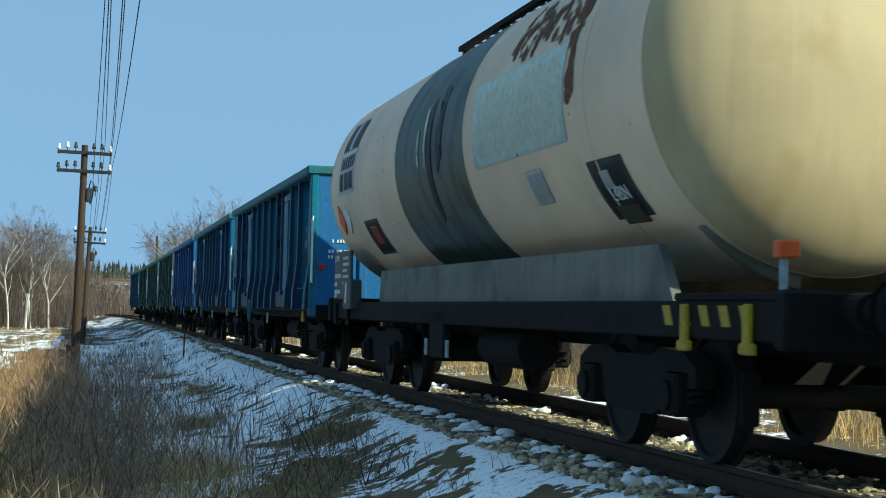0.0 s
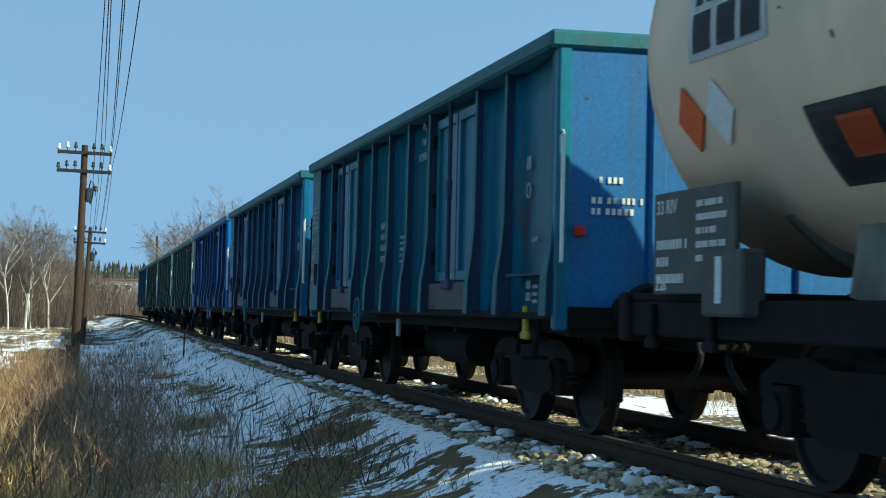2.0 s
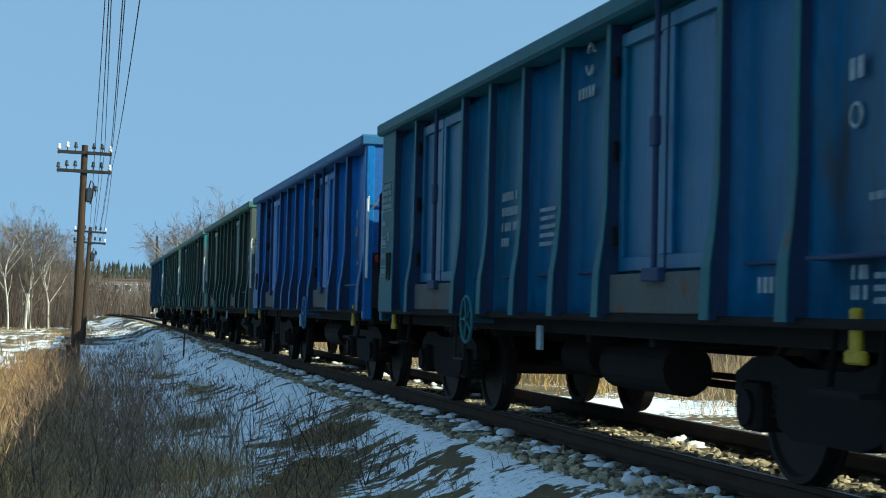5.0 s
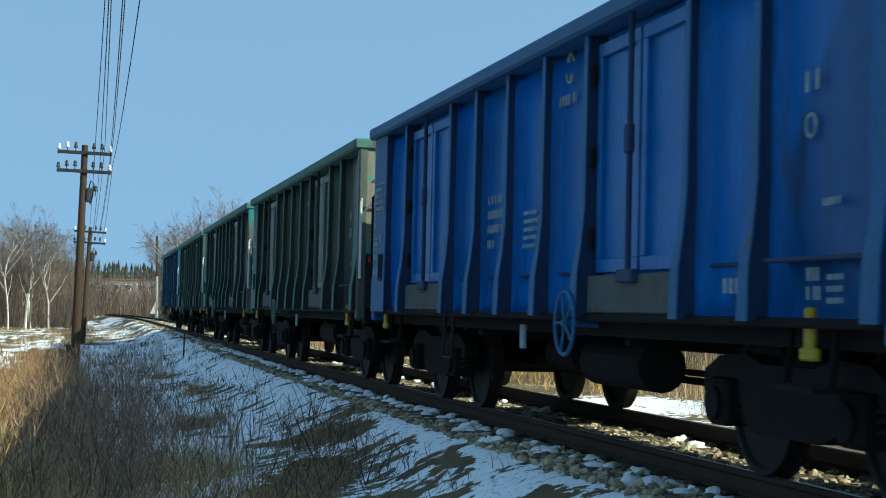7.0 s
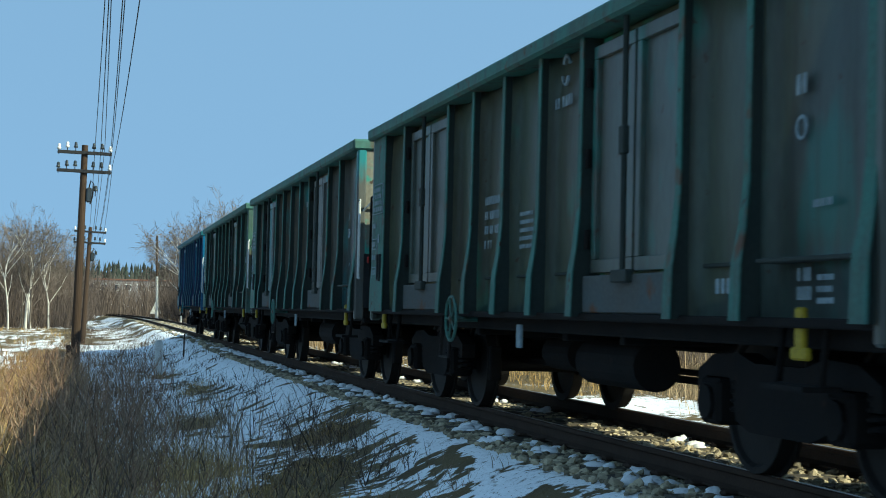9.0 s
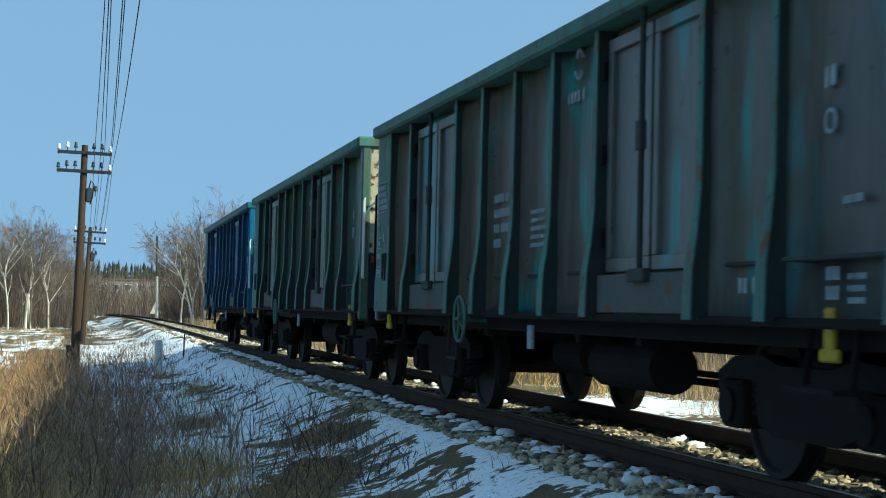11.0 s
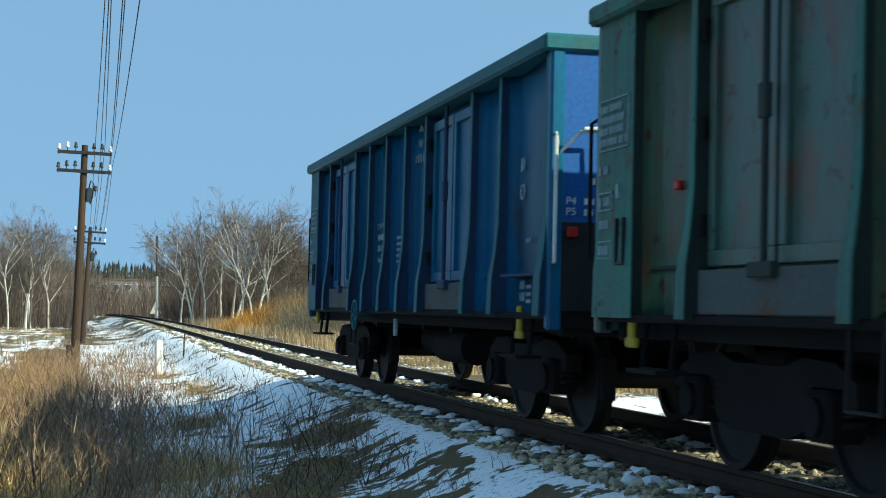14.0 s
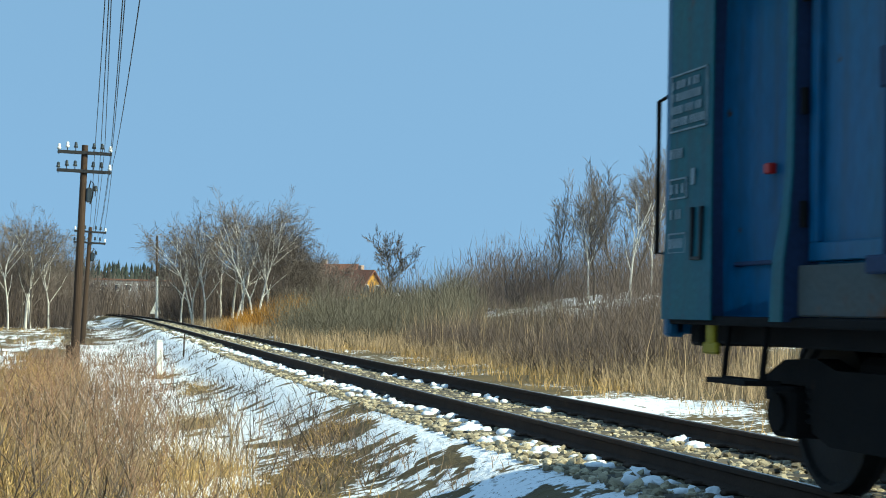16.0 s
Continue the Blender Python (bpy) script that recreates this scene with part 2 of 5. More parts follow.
def bm_tube(bm, pts, r, n=6):
    """A connected tube through points."""
    pts = [Vector(p) for p in pts]
    rings = []
    for i, p in enumerate(pts):
        d = (pts[min(i + 1, len(pts) - 1)] - pts[max(i - 1, 0)]).normalized()
        u = d.cross(Vector((0.31, 0.17, 0.93)))
        u = u.normalized() if u.length > 0.05 else d.orthogonal().normalized()
        w = d.cross(u)
        rings.append([bm.verts.new(p + (u * math.cos(6.2832 * k / n) + w * math.sin(6.2832 * k / n)) * r) for k in range(n)])
    for a, b in zip(rings, rings[1:]):
        for k in range(n):
            bm.faces.new((a[k], a[(k + 1) % n], b[(k + 1) % n], b[k]))
    bm.faces.new(rings[0][::-1])
    bm.faces.new(rings[-1])
    return bm


def bm_path(bm, pts, r, n=6):
    return bm_tube(bm, pts, r, n)


def bm_spin(bm, axis_x0, axis_x1, profile, n=24):
    """Turn a profile of (distance along x, radius) round the x axis."""
    rings = []
    for x, rad in profile:
        rings.append([bm.verts.new((x, rad * math.cos(2 * math.pi * i / n), rad * math.sin(2 * math.pi * i / n))) for i in range(n)])
    for p, q in zip(rings, rings[1:]):
        for i in range(n):
            bm.faces.new((p[i], p[(i + 1) % n], q[(i + 1) % n], q[i]))
    bm.faces.new(rings[0][::-1])
    bm.faces.new(rings[-1])
    return bm


def box(lo, hi, bevel=0.0):
    return bm_box(bmesh.new(), lo, hi, bevel)


def part(name, bm, mat, parent=None, label="", smooth=False):
    """Links a bmesh as one mesh object under a thing or a part."""
    me = bpy.data.meshes.new(name)
    bmesh.ops.recalc_face_normals(bm, faces=bm.faces)
    bm.to_mesh(me)
    bm.free()
    me.materials.append(M[mat])
    if smooth:
        me.shade_smooth()
    ob = new(name, me)
    ob.parent = parent
    return tagged(ob, label)


def shared(name, mesh, parent, m, label=""):
    ob = new(name, mesh)
    ob.parent = parent
    ob.matrix_basis = m
    return tagged(ob, label)


def mesh_of(name, bm, mat, smooth=False):
    me = bpy.data.meshes.new(name)
    bmesh.ops.recalc_face_normals(bm, faces=bm.faces)
    bm.to_mesh(me)
    bm.free()
    me.materials.append(M[mat])
    if smooth:
        me.shade_smooth()
    return me


def mesh_from(name, verts, faces, mat):
    me = bpy.data.meshes.new(name)
    me.from_pydata(verts, [], faces)
    me.materials.append(M[mat])
    return me


# ---- the line of the track and the lie of the land ----
def track_x(y):
    """Where the track's middle runs."""
    s = max(0.0, y) / 50
    if y <= 105:
        return 5.337 + 2.128 * s**2 - 0.9605 * s**3 + 0.1495 * s**4
    k = 105 / 50
    x0 = 5.337 + 2.128 * k**2 - 0.9605 * k**3 + 0.1495 * k**4
    g = (2 * 2.128 * k - 3 * 0.9605 * k**2 + 4 * 0.1495 * k**3) / 50
    u = y - 105
    return x0 + g * u - 4.6e-4 * u * u if u < 200 else x0 + g * 200 - 4.6e-4 * 40000 + (g - 0.184) * (u - 200)


PROFILE = [(-600, 6), (-200, 1.0), (-60, -0.8), (-12, -0.95), (-7.5, -0.95), (-5.5, -0.9), (-4.0, -0.82), (-3.0, -0.74), (-2.3, -0.58), (-1.62, -0.25), (-1.4, -0.205),
           (1.4, -0.205), (1.75, -0.25), (2.6, -0.44), (4.0, -0.45), (8.0, -0.25), (14, 0.3), (24, 1.9), (34, 3.2), (60, 4.2), (200, 7), (600, 14)]
PR, PZ = [p[0] for p in PROFILE], [p[1] for p in PROFILE]


def ground_z(x, y):
    r = x - track_x(y)
    z = float(np.interp(r, PR, PZ))
    if r > 4:   # the bank rises only past the first stretch of line
        w = min(1.0, max(0.25, (y - 10) / 55)) * min(1.0, max(0.2, (170 - y) / 70))
        z = -0.34 + (z + 0.34) * w if z > -0.34 else z
    if abs(r) > 1.8:
        a = min(1.0, (abs(r) - 1.8) / 1.5)
        z += a * (0.10 * noise.noise((x * 0.6, y * 0.35, 0)) + 0.04 * noise.noise((x * 2.1, y * 1.6, 3)) + (0.03 * noise.noise((x * 4.2, y * 3.4, 6)) if y < 60 else 0))
    return z


# ---- ground ----
BARE = ((-2.6, 16.6, 0.42, 1.3, 0.95), (-2.05, 19.2, 0.28, 0.8, 0.7), (-3.3, 15.0, 0.6, 1.2, 0.9), (-3.2, 24.5, 0.35, 1.6, 0.55), (-2.6, 33.0, 0.3, 2.0, 0.6), (-2.9, 40.0, 0.5, 1.5, 0.6))     # thawed patches
def build_ground():
    rs = [-600, -350, -200, -120, -80, -55, -40, -30, -24, -19, -15, -12.5, -10.5]
    rs += [-9 + 0.13 * i for i in range(57)] + [-1.55, -1.4, -0.7, 0, 0.7, 1.4, 1.6, 1.8, 2.0, 2.3, 2.6, 3, 3.5, 4, 4.6, 5.3, 6, 7, 8, 9.5, 11, 13, 15, 18, 21, 24, 28, 32, 37, 44, 55, 70, 100, 150, 230, 350, 600]
    ys = [-400, -250, -160, -100, -60, -35, -20, -10, -4, 0, 3]
    y = 5.0
    while y < 1500:
        ys.append(y)
        y += max(0.16, (y - 22) * 0.03)
    verts, snow = [], []
    for y in ys:
        for r in rs:
            x = track_x(y) + r
            z = ground_z(x, y)
            if y > 250:
                z += (y - 250) * 0.012
            verts.append((x, y, z))
            gap = noise.noise((x * 1.5, y * 2.6, 13)) + 0.6 * noise.noise((x * 3.6, y * 4.2, 17))
            n1 = noise.noise((x * 0.45, y * 0.22, 5)) + 0.5 * noise.noise((x * 1.3, y * 0.7, 9)) + 0.35 * noise.noise((x * 3.1, y * 2.2, 1))
            if r < -5.6:
                keep = 0.08 if y < 60 else 0.25
                if y > 48 and -9 < r < -6.0:
                    keep = 0.42 - 1.0 * max(0.0, noise.noise((r * 2.6, y * 0.10, 23)))
            elif r < -1.36:
                keep = 0.90 if r > -4.6 else 0.90 - 0.45 * (-4.6 - r)
                if r > -2.5:
                    keep = 0.92 - 0.5 * max(0.0, r + 1.6)
                if y < 75:
                    keep -= (1.5 if r > -2.9 else 1.15) * max(0.0, gap - (0.10 if r > -2.5 else 0.2))
                else:
                    keep -= 0.25 + 0.9 * max(0.0, 0.2 + noise.noise((x * 1.1, y * 0.35, 29)))
                for pr, py, wr, wy, deep in BARE:
                    keep -= deep * math.exp(-((r - pr) / wr)**2 - ((y - py) / wy)**2)
            elif r < 1.75:
                keep = 0.0 if y < 60 else 0.25
            elif r < 5:
                keep = (0.36 if y < 34 else 0.2) if r > 1.9 else 0.3
            elif r < 16:
                keep = 0.1
            else:
                keep = 0.62
            snow.append(max(0.0, min(1.0, keep + 0.62 * n1)))
    w = len(rs)
    faces = [(j * w + i, j * w + i + 1, (j + 1) * w + i + 1, (j + 1) * w + i) for j in range(len(ys) - 1) for i in range(w - 1)]
    me = bpy.data.meshes.new("ground")
    me.from_pydata(verts, [], faces)
    att = me.attributes.new("snow", 'FLOAT', 'POINT')
    att.data.foreach_set("value", snow)
    me.shade_smooth()
    m = bpy.data.materials.new("winter_ground_with_snow")
    m.use_nodes = True
    t = m.node_tree
    n, link = t.nodes, t.links.new
    b = n["Principled BSDF"]
    b.inputs["Roughness"].default_value = 0.85
    b.inputs["Specular IOR Level"].default_value = 0.2
    tc = n.new("ShaderNodeTexCoord")
    fine, mid, tiny = (n.new("ShaderNodeTexNoise") for _ in range(3))
    for node, s in ((fine, 8.0), (mid, 1.3), (tiny, 28.0)):
        node.inputs["Scale"].default_value, node.inputs["Detail"].default_value = s, 7
        link(tc.outputs["Object"], node.inputs["Vector"])
    at = n.new("ShaderNodeAttribute")
    at.attribute_name = "snow"
    add = n.new("ShaderNodeMath")
    add.operation = 'MULTIPLY_ADD'
    link(fine.outputs[0], add.inputs[0])
    add.inputs[1].default_value = 1.5
    link(at.outputs["Fac"], add.inputs[2])
    mask = n.new("ShaderNodeMapRange")
    mask.inputs[1].default_value, mask.inputs[2].default_value = 1.12, 1.24
    link(add.outputs[0], mask.inputs[0])
    soil, white, top = (n.new("ShaderNodeMix") for _ in range(3))
    for x in (soil, white, top):
        x.data_type = "RGBA"
    soil.inputs[6].default_value, soil.inputs[7].default_value = (0.055, 0.042, 0.026, 1), (0.20, 0.14, 0.06, 1)
    link(mid.outputs[0], soil.inputs[0])
    white.inputs[6].default_value, white.inputs[7].default_value = (0.82, 0.825, 0.84, 1), (0.92, 0.925, 0.94, 1)
    link(fine.outputs[0], white.inputs[0])
    speck, both = n.new("ShaderNodeMapRange"), n.new("ShaderNodeMath")
    speck.inputs[1].default_value, speck.inputs[2].default_value = 0.70, 0.62
    link(tiny.outputs[0], speck.inputs[0])
    both.operation = 'MULTIPLY'
    link(mask.outputs[0], both.inputs[0])
    link(speck.outputs[0], both.inputs[1])
    link(both.outputs[0], top.inputs[0])
    link(soil.outputs[2], top.inputs[6])
    link(white.outputs[2], top.inputs[7])
    link(top.outputs[2], b.inputs["Base Color"])
    hs = n.new("ShaderNodeMath")
    hs.operation = 'MULTIPLY_ADD'
    link(tiny.outputs[0], hs.inputs[0])
    hs.inputs[1].default_value = 0.3
    link(fine.outputs[0], hs.inputs[2])
    bp = n.new("ShaderNodeBump")
    bp.inputs["Strength"].default_value, bp.inputs["Distance"].default_value = 0.7, 0.06
    link(hs.outputs[0], bp.inputs["Height"])
    link(bp.outputs[0], b.inputs["Normal"])
    me.materials.append(m)
    tagged(new("ground", me), "rough winter ground with old patchy snow and dead grass", "ground", kind="structure")


build_ground()


# ---- railway line ----
def sweep(profile, off, ys, cant=0.0):
    """A profile of (x, z) drawn along the line at a side distance."""
    verts, faces, k = [], [], len(profile)
    for y in ys:
        x = track_x(y)
        verts += [(x + off + px, y, pz) for px, pz in profile]
    for j in range(len(ys) - 1):
        for i in range(k):
            faces.append((j * k + i, j * k + (i + 1) % k, (j + 1) * k + (i + 1) % k, (j + 1) * k + i))
    return verts, faces


LINE_YS = [-170 + 10 * i for i in range(18)] + [4 + 2.0 * i for i in range(60)] + [124 + 6 * i for i in range(40)]
RAIL = [(-0.07, -0.155), (-0.07, -0.14), (-0.012, -0.12), (-0.010, -0.045), (-0.036, -0.035), (-0.036, -0.006), (-0.026, 0.0),
        (0.026, 0.0), (0.036, -0.006), (0.036, -0.035), (0.010, -0.045), (0.012, -0.12), (0.07, -0.14), (0.07, -0.155)]
track = tagged(new("railway_track"), "single railway track with brown steel rails on ballast", "railway track", kind="structure")
for side in (-1, 1):
    v, f = sweep(RAIL, side * 0.753, LINE_YS)
    rail = new("rail", mesh_from("rail", v, f, "rail"))
    rail.parent = track
    v, f = sweep([(-0.014, 0.0006), (0.014, 0.0006), (0.014, 0.0025), (-0.014, 0.0025)], side * 0.753, LINE_YS)
    band = new("running_band", mesh_from("running_band", v, f, "bright_steel"))
    band.parent = rail
sl_mesh = mesh_of("sleeper", box((-1.28, -0.125, -0.17), (1.28, 0.125, 0), 0.02), "sleeper")
clip_mesh = mesh_of("rail_fastening", box((-0.16, -0.07, 0), (0.16, 0.07, 0.035), 0.012), "rail")
for i in range(140):
    y = 4 + 0.62 * i
    ob = shared("sleeper", sl_mesh, track, pose(track_x(y) + random.uniform(-.02, .02), y, -0.168, 0, 0, random.uniform(-1, 1)))
    if i < 60:
        for side in (-1, 1):
            shared("rail_fastening", clip_mesh, ob, pose(side * 0.753, 0, -0.001))


def stone_mesh(name, seed):
    rnd = random.Random(seed)
    bm = bmesh.new()
    bmesh.ops.create_icosphere(bm, subdivisions=1, radius=1)
    for v in bm.verts:
        v.co *= rnd.uniform(0.55, 1.3)
        v.co.z *= 0.72
    return bm


STONES = [mesh_of("stone", stone_mesh("stone", s), "stone_one") for s in range(6)]
STONE_V, STONE_F = [], []
for me in STONES:
    STONE_V.append(np.array([v.co[:] for v in me.vertices]))
    STONE_F.append(np.array([p.vertices[:] for p in me.polygons]))


def lay_stones(name, n, ya, yb, ra, rb, size, mat, label, power=1.0):
    """Loose stones in one mesh over a stretch of the bed."""
    rnd = np.random.default_rng(len(name) + n)
    vs, fs, base = [], [], 0
    for i in range(n):
        y = ya + (yb - ya) * rnd.random()**power
        r = rnd.uniform(ra, rb)
        x = track_x(y) + r
        z = ground_z(x, y)
        k = rnd.integers(6)
        a = rnd.uniform(0, 6.28)
        s = size * rnd.uniform(0.6, 1.35)
        c, d = math.cos(a) * s, math.sin(a) * s
        q = STONE_V[k] @ np.array([[c, d, 0], [-d, c, 0], [0, 0, s]]) + (x, y, z + s * rnd.uniform(0.1, 0.75))
        vs.append(q)
        fs.append(STONE_F[k] + base)
        base += len(q)
    ob = new(name, mesh_from(name, np.concatenate(vs).tolist(), np.concatenate(fs).tolist(), mat))
    return tagged(ob, label, "ballast", kind="stuff")


lay_stones("ballast", 23000, 6.5, 48, -1.45, 1.7, 0.034, "stone", "tan crushed stone ballast round the sleepers", 1.4)
lay_stones("far_ballast", 4000, 46, 130, -1.3, 1.6, 0.07, "stone", "tan crushed stone ballast farther along the line", 1.3)
for i in range(300):
    y = 8.2 + 6.2 * random.random()
    r = random.choice((random.uniform(-0.62, 0.62), random.uniform(-1.4, -0.9)))
    x = track_x(y) + r
    s = random.uniform(0.03, 0.05)
    shared("stone", STONES[i % 6], track, pose(x, y, ground_z(x, y) + s * 0.9, random.uniform(0, 40), random.uniform(0, 40), random.uniform(0, 360)) @ Matrix.Diagonal((s, s * random.uniform(.8, 1.2), s, 1)))


def snow_lump(bm, x, y, z, sx, sy, sz, seed):
    made = bmesh.ops.create_icosphere(bm, subdivisions=2, radius=1)
    for v in made["verts"]:
        k = 1 + 0.45 * noise.noise(v.co * 1.7 + Vector((seed, 0, 0)))
        v.co = Vector((x + v.co.x * sx * k, y + v.co.y * sy * k, z + v.co.z * sz * k))


bm = bmesh.new()
for i in range(110):
    y = 6 + 0.62 * i
    for r, chance in ((-1.02, 0.95), (-1.25, 0.25), (0.5, 0.4), (1.15, 0.4)):
        if random.random() < chance:
            for k in range(random.randint(2, 4)):
                x = track_x(y) + r + random.uniform(-.10, .10)
                snow_lump(bm, x, y + random.uniform(-.16, .16), -0.165 + random.uniform(-.02, .01), random.uniform(.045, .10), random.uniform(.045, .10), random.uniform(.03, .05), i + 7 * r + 3 * k)
tagged(part("sleeper_snow", bm, "snow", None, "small lumps of old snow left on the sleeper ends", True), category="snow", kind="stuff")


# ---- wagons ----
def wheelset_bm():
    bm = bmesh.new()
    bm_spin(bm, 0, 0, [(-1.0, 0.065), (-0.83, 0.07), (-0.822, 0.1), (-0.8, 0.12), (-0.79, 0.40), (-0.82, 0.42), (-0.82, 0.46), (-0.72, 0.465), (-0.715, 0.492),
                       (-0.69, 0.49), (-0.69, 0.41), (-0.74, 0.39), (-0.70, 0.12), (-0.68, 0.085), (0.68, 0.085), (0.70, 0.12), (0.74, 0.39), (0.69, 0.41), (0.69, 0.49),
                       (0.715, 0.492), (0.72, 0.465), (0.82, 0.46), (0.82, 0.42), (0.79, 0.40), (0.8, 0.12), (0.822, 0.1), (0.83, 0.07), (1.0, 0.065)], 28)
    return bm


WHEELSET = mesh_of("wheelset", wheelset_bm(), "wheel")


def axlebox_bm():
    bm = box((-0.12, -0.15, -0.14), (0.12, 0.15, 0.15), 0.03)
    bm_rod(bm, (-0.15, 0, 0), (0.0, 0, 0), 0.11, None, 12)
    return bm


def spring_bm():
    turns = [(0.07 * math.cos(a), 0.07 * math.sin(a), 0.22 * a / 25.1) for a in [25.1 * i / 32 for i in range(33)]]
    return bm_tube(bmesh.new(), turns, 0.017, 5)


SPRING = mesh_of("spring", spring_bm(), "under")


AXLEBOX = mesh_of("axlebox", axlebox_bm(), "under")


def sideframe_bm():
    """A cast bogie frame side: a deep middle, arms over the axleboxes."""
    bm = bmesh.new()
    prof = [(-1.25, 0.52), (-1.25, 0.66), (-1.0, 0.76), (-0.6, 0.78), (-0.35, 0.72), (0.35, 0.72), (0.6, 0.78), (1.0, 0.76), (1.25, 0.66), (1.25, 0.52),
            (1.12, 0.52), (1.1, 0.62), (0.72, 0.62), (0.62, 0.36), (0.42, 0.30), (-0.42, 0.30), (-0.62, 0.36), (-0.72, 0.62), (-1.1, 0.62), (-1.12, 0.52)]
    a = [bm.verts.new((-0.07, y, z)) for y, z in prof]
    b = [bm.verts.new((0.07, y, z)) for y, z in prof]
    k = len(prof)
    for i in range(k):
        bm.faces.new((a[i], a[(i + 1) % k], b[(i + 1) % k], b[i]))
    bmesh.ops.triangle_fill(bm, use_beauty=True, edges=[e for e in bm.edges if e.verts[0] in a and e.verts[1] in a])
    bmesh.ops.triangle_fill(bm, use_beauty=True, edges=[e for e in bm.edges if e.verts[0] in b and e.verts[1] in b])
    return bm


SIDEFRAME = mesh_of("side_frame", sideframe_bm(), "under")
BOLSTER = mesh_of("bolster", box((-1.0, -0.25, 0.42), (1.0, 0.25, 0.80), 0.04), "under")
SHOE = mesh_of("brake_shoe", box((-0.06, -0.05, -0.18), (0.06, 0.05, 0.18), 0.015), "under")


def bogie(parent, y):
    b = shared("bogie", BOLSTER, parent, pose(0, y, 0), "black cast-steel two-axle bogie")
    for s in (-1, 1):
        shared("side_frame", SIDEFRAME, b, pose(s * 1.0, 0, 0))
        for dy in (-0.9, 0.9):
            shared("axlebox", AXLEBOX, b, pose(s * 1.02, dy, 0.46, 0, 0, 0 if s < 0 else 180))
            for k in (-0.23, 0.23):
                shared("spring", SPRING, b, pose(s * 1.0, dy + k, 0.40))
        for dy in (-1.42, -0.38, 0.38, 1.42):
            shared("brake_shoe", SHOE, b, pose(s * 0.76, dy, 0.47))
    for dy in (-0.9, 0.9):
        shared("wheelset", WHEELSET, b, pose(0, dy, 0.46), "dark steel wheelset with polished treads")
    return b


def buffer_bm(s):
    bm = bm_rod(bmesh.new(), (0, 0, 0), (0, s * 0.28, 0), 0.11, None, 14)
    bm_rod(bm, (0, s * 0.26, 0), (0, s * 0.54, 0), 0.075, None, 14)
    bm_rod(bm, (0, s * 0.54, 0), (0, s * 0.60, 0), 0.17, 0.20, 18)
    return bm


def end_gear(w, yb, s, z=1.04):
    """Buffers, coupling and hoses at one end."""
    for x in (-0.875, 0.875):
        bm = buffer_bm(s)
        bm.transform(Matrix.Translation((x, yb, z)))
        part("buffer", bm, "under", w, "round black sprung buffer")
    bm = box((-0.05, min(yb, yb + s * 0.3), z - 0.09), (0.05, max(yb, yb + s * 0.3), z + 0.08), 0.02)
    for k in range(3):
        bm_path(bm, [(-0.07, yb + s * (0.28 + 0.1 * k), z - 0.05 - 0.09 * k), (-0.07, yb + s * (0.36 + 0.1 * k), z - 0.13 - 0.09 * k), (0.07, yb + s * (0.36 + 0.1 * k), z - 0.13 - 0.09 * k), (0.07, yb + s * (0.28 + 0.1 * k), z - 0.05 - 0.09 * k)], 0.022)
    part("coupling", bm, "under", w, "black screw coupling")
    for x in (-0.35, 0.35):
        pts = [(x, yb + s * (0.02 + 0.30 * math.sin(a * 3.14)), z - 0.08 - 0.5 * a) for a in [i / 8 for i in range(9)]]
        part("brake_hose", bm_path(bmesh.new(), pts, 0.025), "rubber", w)


def bars(name, mat, parent, rows, plane, label="", glyph=0.6, seed=1):
    """Illegible writing as rows of short bars. plane: maps (u, v) to a point, with a normal direction. rows: (u, v, length, height)."""
    rnd = random.Random(seed)
    bm = bmesh.new()
    at, out = plane
    out = Vector(out)
    for u, v, length, hgt in rows:
        x = u
        while x < u + length - 0.01:
            wd = hgt * glyph * rnd.uniform(0.7, 1.15)
            c = [Vector(at(p, q)) for p, q in ((x, v), (min(x + wd, u + length), v), (min(x + wd, u + length), v + hgt), (x, v + hgt))]
            lo = [bm.verts.new(p) for p in c]
            hi = [bm.verts.new(p + out * 0.004) for p in c]
            bm.faces.new(hi)
            for i in range(4):
                bm.faces.new((lo[i], lo[(i + 1) % 4], hi[(i + 1) % 4], hi[i]))
            x += wd + hgt * 0.36 * (2.5 if rnd.random() < 0.2 else 1)
    return tagged(part(name, bm, mat, parent, label), kind="stuff")


TOP, SILL, HALF, WIDE = 3.20, 0.99, 6.41, 1.45
POSTS = [0.35, 1.72, 3.84, 4.87, 5.97, 7.08, 8.17, 10.20, 11.26, 12.74]      # metres from the rear end
POST_HALF = [0.34, 0.04, 0.04, 0.04, 0.04, 0.04, 0.04, 0.04, 0.04, 0.06]


